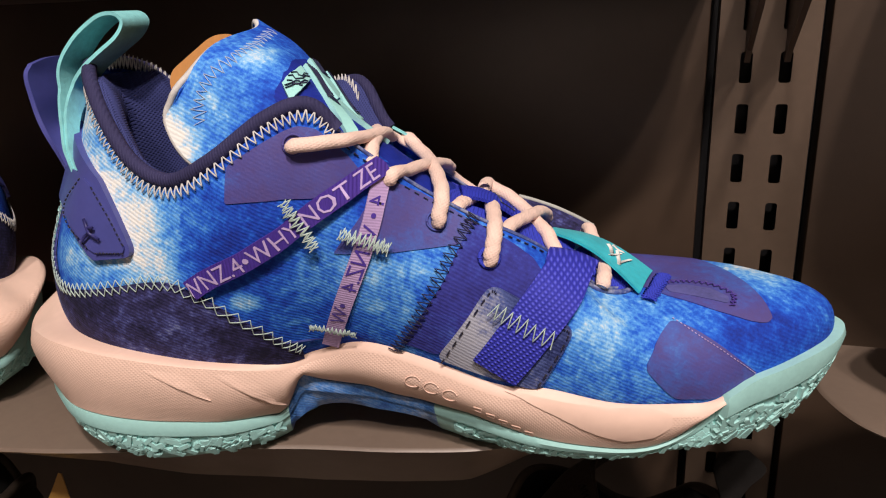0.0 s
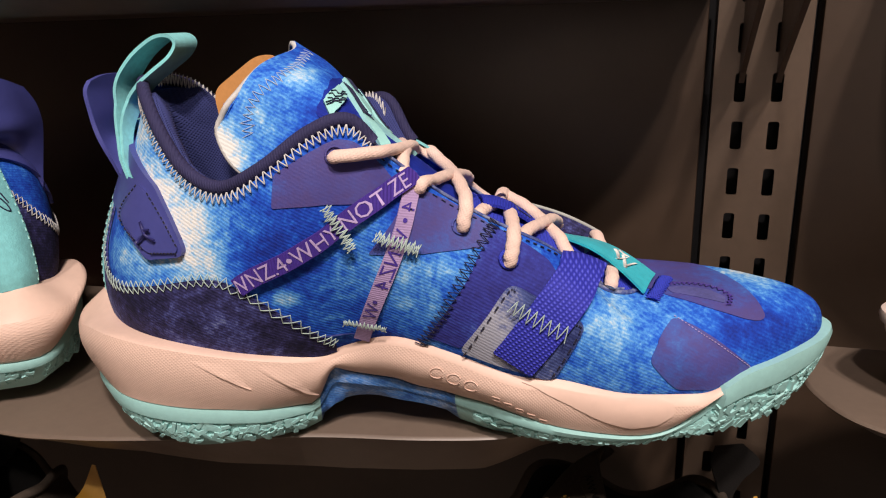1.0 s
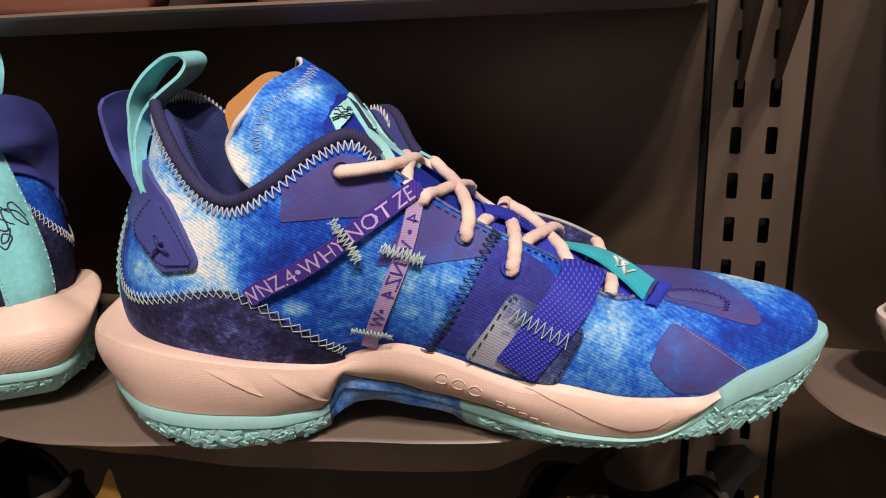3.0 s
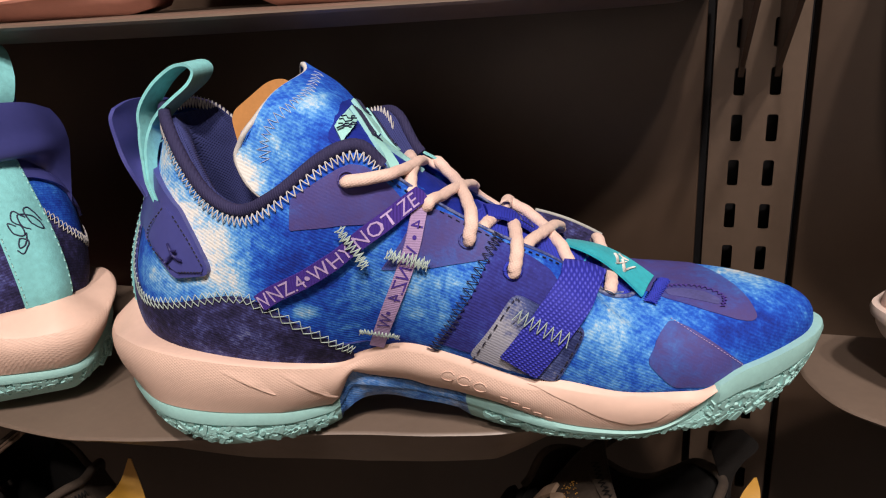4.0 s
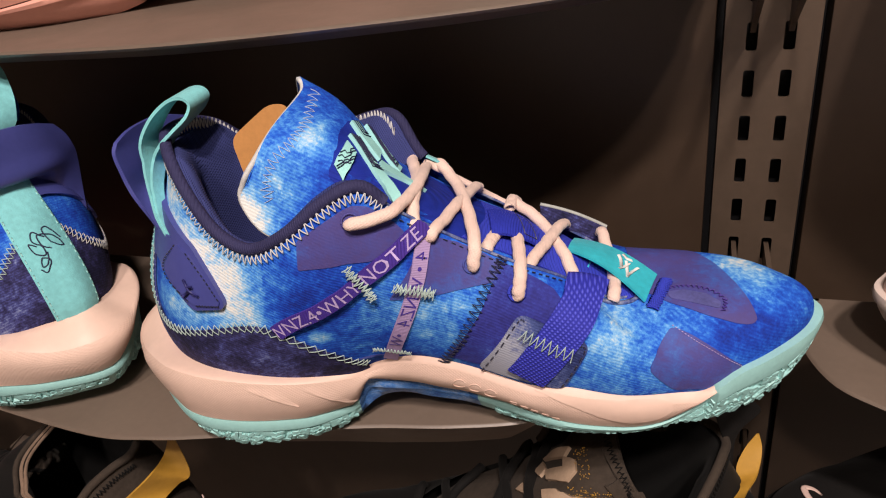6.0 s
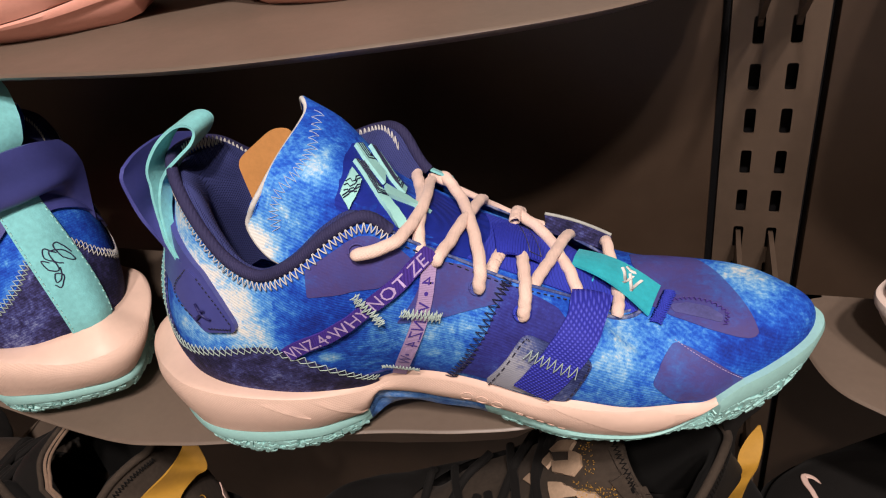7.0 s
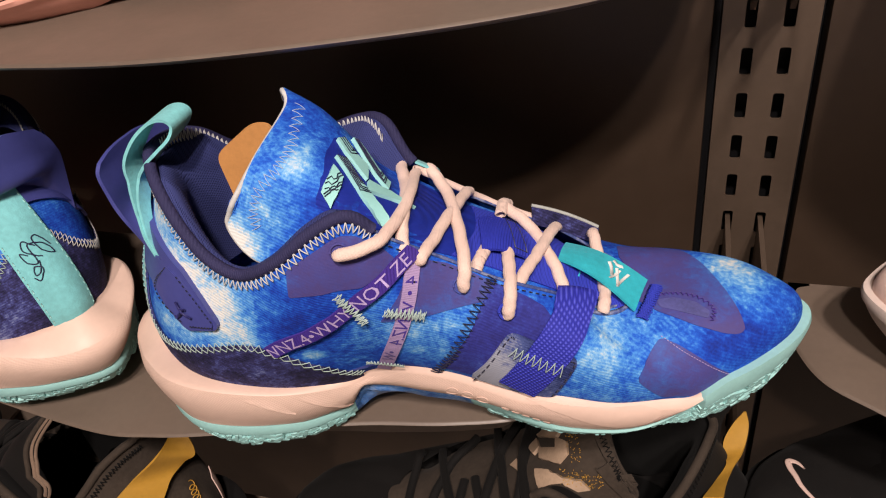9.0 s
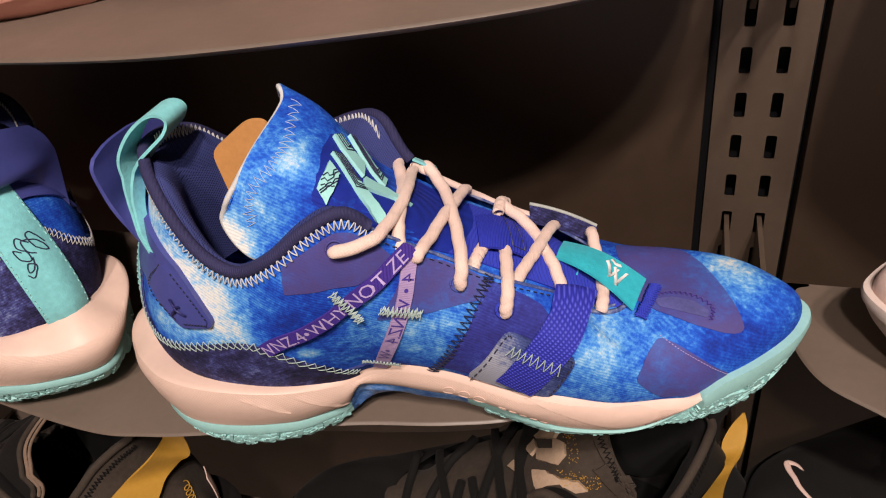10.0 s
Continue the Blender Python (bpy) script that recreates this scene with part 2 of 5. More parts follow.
# thin translucent film: the print below shows through it
M_PURPLE = cloud_print("violet_film_overlay", [(0.14, (0.072, 0.056, 0.21)), (0.38, (0.066, 0.064, 0.26)), (0.58, (0.054, 0.098, 0.38)), (0.85, (0.060, 0.22, 0.56))], BLOBS, 0.0, 0.6, 0.25)
M_MINT = plain("mint_rubber", (0.32, 0.60, 0.585), 0.55, 0, 0.08, 60, 0.00006)
M_MINTRIB = cloth("mint_grosgrain", (0.21, 0.58, 0.61), 0.8)
M_TEAL = cloth("teal_satin_label", (0.030, 0.46, 0.56), 0.5)
M_LACE = cloth("cream_pink_lace", (0.76, 0.575, 0.50), 0.9, 330.0, 0.00010, 0.10, 25.0)
M_THREAD = cloth("pale_green_thread", (0.42, 0.54, 0.50), 0.7)
M_PALETHREAD = cloth("pale_blue_thread", (0.48, 0.56, 0.66), 0.7)
M_WTHREAD = cloth("cream_thread", (0.56, 0.56, 0.55), 0.7)
M_DTHREAD = cloth("dark_navy_thread", (0.008, 0.009, 0.04), 0.7)
M_CARD = plain("tan_card", (0.52, 0.245, 0.075), 0.75, 0, 0.12, 80, 0.0001)


def webbing_material():
    """Coarse woven webbing: rows of plump crossings with dark gaps."""
    m = Mat("royal_webbing", 0.62, 0, 0.3)
    a = m.wave(250.0, m.mapped((1, 1, 1), (0, 38, 0)), "X", 0.25)
    b = m.wave(190.0, m.mapped((1, 1, 1), (0, 128, 0)), "X", 0.25)
    d = m.math("MULTIPLY", a, b)
    m.colour(m.mix(0.25, m.ramp(d, [(0.0, (0.022, 0.026, 0.30)), (0.3, (0.042, 0.050, 0.50)), (0.8, (0.105, 0.120, 0.72))]), vary(m, (0.026, 0.032, 0.42), 0.15, 60.0)))
    m.bump(d, 0.00035, 0.9)
    m.bump(m.noise(1300.0, 2.0), 0.0002, 0.5)
    return m.done()


M_WEB = webbing_material()
M_STRAPD = ribbed("violet_jacquard_ribbon", (0.06, 0.03, 0.28), 300.0, 0.0, 0.0002)
M_STRAPL = ribbed("lilac_jacquard_ribbon", (0.40, 0.29, 0.52), 380.0, 76.0, 0.00008)
M_LILAC = cloth("lilac_letters", (0.46, 0.36, 0.64), 0.7)
M_VIOLET = cloth("violet_letters", (0.06, 0.03, 0.28), 0.7)


def midsole_material():
    m = Mat("pale_pink_foam", 0.62, 0, 0.35)
    m.colour(vary(m, (0.735, 0.535, 0.445), 0.05, 25.0))
    a = m.wave(335.0, m.mapped((1, 1, 1), (0, 44, 0)), "X", 0.15)
    b = m.wave(335.0, m.mapped((1, 1, 1), (0, -52, 0)), "X", 0.15)
    m.bump(m.math("MULTIPLY", a, b), 0.0003, 0.32)
    m.bump(m.noise(700.0, 3.0), 0.00012, 0.4)
    m.bump(m.noise(60.0, 3.0), 0.0002, 0.08)
    return m.done()


M_FOAM = midsole_material()
M_FOAMSMOOTH = plain("pale_pink_smooth_foam", (0.735, 0.535, 0.445), 0.5, 0, 0.05, 30, 0.00004)
M_SHELF = plain("brown_powder_coat", (0.140, 0.106, 0.083), 0.42, 0.0, 0.08, 30, 0.00005)
M_UPRIGHT = plain("brown_steel_upright", (0.092, 0.065, 0.047), 0.42, 0.2, 0.1, 20, 0.00004)
M_PANEL = plain("dark_brown_panel", (0.046, 0.0290, 0.0190), 0.42, 0.0, 0.12, 9, 0.00008)
# near-black colour painted for the shade in the gap behind the upright
M_GAP_SHADE = plain("gap_shade_black", (0.006, 0.006, 0.008), 0.7)

# ---------------------------------------------------------------- the shop round the shelves
M_SHOPWALL = plain("shop_wall_paint", (0.66, 0.60, 0.54), 0.8, 0, 0.1, 3, 0.0005)
M_SHOPFLOOR = plain("shop_floor", (0.20, 0.165, 0.14), 0.5, 0, 0.2, 4, 0.0005)
FLOOR_Z, CEIL_Z = -1.05, 1.62
tagged(new("floor", box("floor", (-3, -3.2, FLOOR_Z - 0.1), (3, 0.4, FLOOR_Z), M_SHOPFLOOR)), "brown shop floor below the shelving", "floor", kind="structure")
tagged(new("ceiling", box("ceiling", (-3, -3.2, CEIL_Z), (3, 0.4, CEIL_Z + 0.1), M_SHOPWALL)), "plain shop ceiling carrying the spot lights", "ceiling", kind="structure")
for nm, lo, hi in (("wall_back", (-3, 0.30, FLOOR_Z), (3, 0.40, CEIL_Z)), ("wall_front", (-3, -3.2, FLOOR_Z), (3, -3.1, CEIL_Z)),
                   ("wall_west", (-3.1, -3.1, FLOOR_Z), (-3.0, 0.30, CEIL_Z)), ("wall_east", (3.0, -3.1, FLOOR_Z), (3.1, 0.30, CEIL_Z))):
    tagged(new(nm, box(nm, lo, hi, M_SHOPWALL)), "plain painted shop wall closing the room", "wall", kind="structure")

# back panels of two bays, with a slotted upright between them
BACK = 0.178
tagged(new("back_panel", box("back_panel", (-1.7, BACK, -0.9), (0.1105, BACK + 0.012, 0.9), M_PANEL, 0.001)), "dark brown smooth back panel behind the shelves", "panel", "back panels", "structure")
p2 = tagged(new("back_panel", box("back_panel_2", (0.1665, BACK - 0.006, -0.9), (1.7, BACK + 0.012, 0.9), M_PANEL, 0.0008)), "dark brown back panel of the next bay", "panel", "back panels", "structure")
# thin sheet whose black colour stands for the shade behind the slots
tagged(new("gap_shade_sheet", box("gap_shade_sheet", (0.08, BACK + 0.016, -0.9), (0.2, BACK + 0.02, 0.9), M_GAP_SHADE)), "near-black sheet painted as the shade behind the upright", "backing", kind="structure")


def round_corner(bm, at, sx, sz, y, r=0.0014):
    """Fills the corner of a slot up to a quarter circle."""
    arc = [bm.verts.new((at.x + sx * r * (1 - math.cos(t)), y, at.z + sz * r * (1 - math.sin(t)))) for t in (0, math.pi / 6, math.pi / 3, math.pi / 2)]
    tip = bm.verts.new((at.x, y, at.z))
    for p, q in zip(arc, arc[1:]):
        bm.faces.new((tip, p, q) if sx * sz > 0 else (tip, q, p))


def upright():
    """A steel post with two columns of slots: strips and bridges, folded sides."""
    thing = tagged(new("slotted_upright"), "brown steel upright with two columns of oblong slots", "upright")
    x0, x1, y = 0.1148, 0.1622, 0.1706
    cols = [(0.1260, 0.1318), (0.1447, 0.1505)]
    pitch, high, z_top = 0.026, 0.0155, 0.1073
    face = bmesh.new()
    xs = [x0, cols[0][0], cols[0][1], cols[1][0], cols[1][1], x1]
    lows = [z_top + pitch * k for k in range(-22, 24)]
    zs = sorted([-0.9, 0.9] + lows + [z + high for z in lows])
    grid = [[face.verts.new((x, y, z)) for x in xs] for z in zs]
    for r in range(len(zs) - 1):
        slot = any(abs(zs[r] - z) < 1e-6 for z in lows)
        for c in range(5):
            if slot and c in (1, 3):
                continue
            face.faces.new((grid[r][c], grid[r][c + 1], grid[r + 1][c + 1], grid[r + 1][c]))
        for c in (1, 3) if slot else ():
            for rr, cc, sz, sx in ((r, c, 1, 1), (r, c + 1, 1, -1), (r + 1, c, -1, 1), (r + 1, c + 1, -1, -1)):
                round_corner(face, grid[rr][cc].co, sx, sz, y)
    ext = bmesh.ops.extrude_face_region(face, geom=face.faces[:])
    bmesh.ops.translate(face, vec=(0, 0.0016, 0), verts=[v for v in ext["geom"] if isinstance(v, bmesh.types.BMVert)])
    part("face_plate", bm_mesh("face_plate", face, M_UPRIGHT), thing)
    part("side_fold", box("side_fold", (x0, y + 0.0018, -0.9), (x0 + 0.0016, y + 0.02, 0.9), M_UPRIGHT), thing)
    part("side_fold", box("side_fold", (x1 - 0.0016, y + 0.0018, -0.9), (x1, y + 0.02, 0.9), M_UPRIGHT), thing)
    return thing


upright()

SHELF_FRONT = [(-0.455, 0.0935), (-0.452, 0.075), (-0.445, 0.055), (-0.40, 0.0), (-0.33, -0.036), (-0.255, -0.050), (-0.17, -0.061), (-0.134, -0.0585), (-0.10, -0.051), (-0.038, -0.034), (0.007, -0.026), (0.042, -0.015), (0.08, 0.012), (0.105, 0.045), (0.113, 0.075), (0.114, 0.0935)]
UPPER_FRONT = [(-0.46, 0.128), (-0.44, 0.075), (-0.39, 0.02), (-0.33, -0.006), (-0.25, -0.018), (-0.172, -0.0185), (-0.091, -0.0145), (-0.005, 0.008), (0.052, 0.031), (0.085, 0.053), (0.106, 0.078), (0.113, 0.11), (0.114, 0.128)]
BAY2_FRONT = [(0.166, 0.0950), (0.1595, 0.0915), (0.1562, 0.080), (0.1553, 0.068), (0.1565, 0.049), (0.166, 0.028), (0.184, 0.0145), (0.22, -0.006), (0.28, -0.022), (0.36, -0.032), (0.46, -0.03), (0.56, -0.01), (0.64, 0.04), (0.66, 0.0935)]


# unseen shelf added to shade the next bay's panel, kept clear of the upright
BAY2_SHADE_FRONT = [(0.196, 0.172), (0.193, 0.10), (0.196, 0.049), (0.206, 0.028), (0.225, 0.0145), (0.26, -0.006), (0.32, -0.022), (0.40, -0.032), (0.50, -0.03), (0.60, -0.01), (0.68, 0.04), (0.70, 0.0935)]


def shelf(front, z, label, back=0.0955, thick=0.012, deep=False):
    """A bow-fronted steel tray; its apron slopes back under the rim, and is deepest in the middle of the bow."""
    thing = tagged(new("display_shelf"), label, "shelf", "display shelves")
    c = crom(front, 140)
    tang = np.gradient(c, axis=0)
    nrm = np.stack([-tang[:, 1], tang[:, 0]], 1)
    nrm /= np.linalg.norm(nrm, axis=1)[:, None]
    under = np.interp(c[:, 0], [-0.2, -0.12, -0.08, -0.03, 0.03, 0.06], [0.036, 0.031, 0.021, 0.016, 0.018, 0.028]) if deep else np.full(140, 0.016)
    rows = []
    for share, inset, dz in ((1.0, 0, -thick), (0.12, 0, -thick * 0.16), (0, 0.0006, -0.0024), (0, -0.0004, -0.0012), (0, 0.0004, -0.0003), (0, 0.0012, 0.0)):
        q = c + nrm * (under * share + inset)[:, None]
        rows.append(np.column_stack([q, np.full(len(q), z + dz)]))
    last = rows[-1]
    rows.append(np.column_stack([last[:, 0], np.full(len(last), back), np.full(len(last), z)]))
    rows.insert(0, np.column_stack([rows[0][:, 0], np.full(len(last), back), np.full(len(last), z - thick)]))
    part("tray", mesh_of("tray", np.concatenate(rows), grid_faces(len(rows), len(c)), M_SHELF, True, 40), thing)
    return thing


def bracket_arm(x, z):
    """A pressed steel arm hooked into the slots, deeper at the wall."""
    bm = bmesh.new()
    prof = [(0.1765, 0.0), (0.1765, -0.058), (0.1690, -0.060), (0.1640, -0.054), (0.09, -0.006), (0.06, -0.0005), (0.06, 0.0)]
    a = [bm.verts.new((x, y, z - 0.0128 + h)) for y, h in prof]
    bm.faces.new(a)
    ext = bmesh.ops.extrude_face_region(bm, geom=bm.faces[:])
    bmesh.ops.translate(bm, vec=(0.0028, 0, 0), verts=[v for v in ext["geom"] if isinstance(v, bmesh.types.BMVert)])
    return bm_mesh("bracket_arm", bm, M_UPRIGHT)


SHELVES = [(SHELF_FRONT, 0.0, "brown powder-coated bow-fronted steel shelf carrying the blue sneakers"),
           (UPPER_FRONT, 0.1705, "brown powder-coated bow-fronted steel shelf over the sneakers"),
           (SHELF_FRONT, -0.195, "brown powder-coated bow-fronted steel shelf carrying black sneakers"),
           (BAY2_FRONT, 0.0, "brown powder-coated steel shelf of the next bay"),
           (BAY2_FRONT, -0.152, "brown powder-coated lower steel shelf of the next bay"),
           (BAY2_SHADE_FRONT, 0.1905, "unseen brown steel shelf on a bracket arm, added to shade the next bay")]
for front, z, label in SHELVES:
    high = front is UPPER_FRONT
    th = shelf(front, z, label, 0.172 if high or front is BAY2_SHADE_FRONT else 0.036 if z == -0.195 else 0.05 if z == -0.152 else 0.0955, 0.0085 if high else 0.0262 if front is SHELF_FRONT else 0.012, front is SHELF_FRONT)
    x = 0.1464 if front in (BAY2_FRONT, BAY2_SHADE_FRONT) else 0.1277
    part("bracket_arm", bracket_arm(x, z + (0.020 if high else 0)), th)

# lamp bodies on the ceiling
M_LAMPBODY = plain("black_lamp_metal", (0.02, 0.02, 0.02), 0.5, 0.6)


def lamp_body(eye, target):
    thing = tagged(new("ceiling_spotlight"), "small black ceiling spot light, switched on", "spot light", "ceiling spot lights")
    way = (Vector(target) - Vector(eye)).normalized()
    e = np.array(eye)
    w = np.array(way)
    v, f = tube([e - w * 0.10, e - w * 0.02, e - w * 0.018], 0.05, 20, up=(0, 1, 0.2))
    part("housing", mesh_of("housing", v, f, M_LAMPBODY), thing)
    v, f = tube([(eye[0], eye[1], CEIL_Z), e - w * 0.06], 0.008, 10, up=(0, 1, 0))
    part("stem", mesh_of("stem", v, f, M_LAMPBODY), thing)


# the fourth housing goes with the added spot on the front wall
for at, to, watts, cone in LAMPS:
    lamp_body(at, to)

# ---------------------------------------------------------------- the sneaker, in its own frame: toe +x, near side -y
NEAR_BASE = [(-.1335, .003, .053), (-.1262, -.012, .0510), (-.1172, -.0250, .0492), (-.1030, -.0378, .0490), (-.085, -.0440, .0472), (-.0600, -.0430, .0425), (-.0365, -.0362, .0391), (-.0240, -.0333, .0421), (-.0067, -.0367, .0470), (.0130, -.0360, .0410), (.0365, -.0393, .0338), (.0527, -.0408, .0333), (.074, -.0402, .0283), (.0953, -.0362, .0262), (.106, -.0358, .0276), (.117, -.0316, .0330), (.1285, -.026, .0352), (.141, -.0175, .0370), (.150, -.008, .0374), (.1545, .002, .038)]
FAR_Y = [.003, .0135, .022, .027, .029, .030, .031, .032, .033, .035, .040, .043, .045, .043, .041, .037, .031, .023, .012, .002]
NEAR_TOP = [(-.1035, -.002, .1365), (-.1000, -.0125, .1362), (-.0935, -.0240, .1315), (-.0850, -.0335, .1205), (-.0745, -.0405, .1090), (-.0610, -.0455, .1042), (-.0455, -.0485, .1110), (-.0290, -.0462, .1223), (-.0165, -.0420, .1255), (-.0060, -.0385, .1140), (.0125, -.0318, .0985), (.030, -.0316, .0885), (.0465, -.0290, .0800), (.0605, -.0225, .0690), (.069, -.019, .0610), (.076, -.015, .0580), (.080, -.010, .0574), (.082, -.006, .0572), (.083, -.003, .0572), (.0835, 0, .0572)]
FAR_TOP_DZ = [0, 0, 0, .001, .003, .006, .006, .0005, -.0015, -.006, -.0065, -.0100, -.0090, -.0040, .001, .0025, .0025, .001, 0, 0]
FAR_TOP_Y = [-.002, .0085, .0185, .0250, .0310, .0360, .0400, .0390, .0320, .0250, .0250, .0300, .0290, .0250, .0200, .015, .010, .006, .003, 0]
OUT_BASE = [.10, .15, .25, .35, .42, .46, .50, .53, .50, .36, .26, .23, .24, .24, .20, .16, .13, .11, .10, .10]
OUT_TOP = [.05, .10, .20, .29, .28, .36, .46, .48, .42, .38, .42, .48, .60, .70, .75, .85, .95, 1.0, 1.0, 1.0]
UP_TOP = [.9, .9, .9, .9, .9, .9, .9, .9, .8, .8, .75, .65, .55, .45, .35, .25, .15, .08, .05, .05]
NU, NV = 240, 30


def loop_of(near, far_y, far_dz=None):
    """The closed ring of keys: near side heel to toe, then the far side back."""
    n = np.array(near, float)
    f = n.copy()
    f[:, 1] = far_y
    f[:, 2] += 0 if far_dz is None else np.array(far_dz)
    return np.concatenate([n, f[-2:0:-1]])


def ring_values(vals):
    v = np.array(vals, float)
    return np.concatenate([v, v[-2:0:-1]])[:, None]


def upper_rings():
    b = crom(loop_of(NEAR_BASE, FAR_Y), NU, True)
    t = crom(loop_of(NEAR_TOP, FAR_TOP_Y, FAR_TOP_DZ), NU, True)
    ob, ot, ut = (crom(np.repeat(ring_values(v), 3, 1), NU, True)[:, :1] for v in (OUT_BASE, OUT_TOP, UP_TOP))
    tang = np.roll(b, -1, 0) - np.roll(b, 1, 0)
    out = np.stack([-tang[:, 1], tang[:, 0], 0 * tang[:, 0]], 1)
    out = -out / np.linalg.norm(out, axis=1)[:, None]
    out = np.where(((out * (b - b.mean(0))).sum(1) < 0)[:, None], -out, out)
    return b, t, ob, ot, ut, out


RB, RT, ROB, ROT, RUT, ROUT = upper_rings()
CH = np.linalg.norm(RT - RB, axis=1)[:, None]
UPZ = np.array([0, 0, 1.0])
MB = CH * (ROUT * ROB + UPZ * 0.95)
MT = CH * (-ROUT * ROT + UPZ * RUT)


def upper_at(u, v):
    """Point of the upper at ring position u (0 to 1, from the heel along the near side) and height v (0 base, 1 edge)."""
    k = np.atleast_1d(np.asarray(u, float)) * NU
    i = np.floor(k).astype(int)
    f = (k - i)[:, None]

    def at(a):
        return a[i % NU] * (1 - f) + a[(i + 1) % NU] * f
    s = np.atleast_1d(np.asarray(v, float))[:, None]
    return (2 * s**3 - 3 * s**2 + 1) * at(RB) + (s**3 - 2 * s**2 + s) * at(MB) + (-2 * s**3 + 3 * s**2) * at(RT) + (s**3 - s**2) * at(MT)


def ring_at(v):
    return upper_at(np.arange(NU) / NU, np.full(NU, v))


def upper_mesh():
    rows = [ring_at(0) - np.array([0, 0, 0.005]) - ROUT * 0.007] + [ring_at(v) for v in np.linspace(0, 1, NV)]
    return np.concatenate(rows), grid_faces(NV + 1, NU, True)


U_VERTS, U_FACES = upper_mesh()
BVH = mathutils.bvhtree.BVHTree.FromPolygons([Vector(v) for v in U_VERTS], U_FACES)


def key_u(i):
    return i / 38.0


def near_hit(x, z, lift=0.0):
    """The near side of the upper at (x, z), lifted off it."""
    p, n, _, _ = BVH.ray_cast(Vector((x, -0.2, z)), Vector((0, 1, 0)))
    if p is None:
        p, n, _, _ = BVH.find_nearest(Vector((x, -0.06, z)))
    if n.y > 0:
        n = -n
    return np.array(p + n * lift)


def top_hit(x, y, lift=0.0):
    p, n, _, _ = BVH.ray_cast(Vector((x, y, 0.3)), Vector((0, 0, -1)))
    if p is None:
        p, n, _, _ = BVH.find_nearest(Vector((x, y, 0.06)))
    if n.z < 0:
        n = -n
    return np.array(p + n * lift)


def z_low(x):
    return np.interp(x, [-.14, -.118, -.110, -.1018, -.0842, -.0652, -.0568, -.048, -.0393, -.0350, -.0322, -.0269, -.0196, -.0099, 0, .0099, .0163, .0246, .04, .0586, .0771, .0866, .094, .0999, .1069, .112, .118, .16],
                     [.0225, .0245, .0255, .0246, .0214, .0196, .0178, .0167, .0154, .0150, .0313, .0290, .0271, .0249, .0217, .0203, .0184, .0186, .0159, .0129, .0104, .0098, .0119, .0168, .0262, .029, .032, .0385])


def z_floor(x):
    """Height of the outsole's lower rim."""
    return np.interp(x, [-.15, -.135, -.12, -.11, -.09, -.07, -.05, -.0353, -.030, -.0236, -.0117, 0, .0107, .02, .034, .06, .08, .1, .12, .13, .14, .149, .1566],
                     [.012, .0125, .0120, .010, .0058, .005, .0036, .0085, .0136, .0157, .0140, .0141, .0104, .006, .0045, .0045, .005, .0085, .011, .0125, .0165, .0225, .028])


def rim_out(x):
    """How far the lower rim stands outside the upper's base (minus: inside)."""
    return np.interp(x, [-.14, -.12, -.11, -.09, -.07, -.05, -.035, -.03, -.012, 0, .0107, .02, .04, .06, .08, .1, .12, .13, .155],
                     [.002, .003, .003, .0, -.004, -.0090, -.0100, -.0105, -.0145, -.0125, -.0120, -.0140, -.009, -.007, -.006, -.004, -.003, -.002, -.001])


# the ledge round the foot of the upper (width, rise), the wall's greatest reach and its foot
LEDGE = ring_values([.0138, .0132, .0116, .0104, .0068, .0050, .0018, .0008, .0015, .0018, .0024, .003, .003, .003, .0028, .0028, .0028, .0028, .0028, .0028])
RISE = ring_values([-.0105, -.0080, -.0015, .0010, -.0003, -.0004, -.0024, -.0030, -.0028, -.0028, -.0030, -.0030, -.003, -.003, -.003, -.0028, -.0028, -.0028, -.0028, -.0028])
FLARE = ring_values([.0155, .0148, .0135, .0118, .0076, .0056, .0024, .0013, .0019, .0022, .0028, .0033, .0033, .0033, .003, .003, .003, .003, .003, .003])
LOWOUT = ring_values([.0090, .0090, .0085, .0080, .0028, -.0010, -.0075, -.0050, -.0108, -.0085, -.0034, -.0010, -.0010, -.0013, -.0015, -.001, .001, .0015, .002, .002])


def smooth_ring(a, n=7):
    k = np.ones(n) / n
    return np.convolve(np.concatenate([a[-n:], a, a[:n]]), k, "same")[n:-n]


FL, LO, LEDGE_W, LEDGE_Z = (crom(np.repeat(a, 3, 1), NU, True)[:, :1] for a in (FLARE, LOWOUT, LEDGE, RISE))


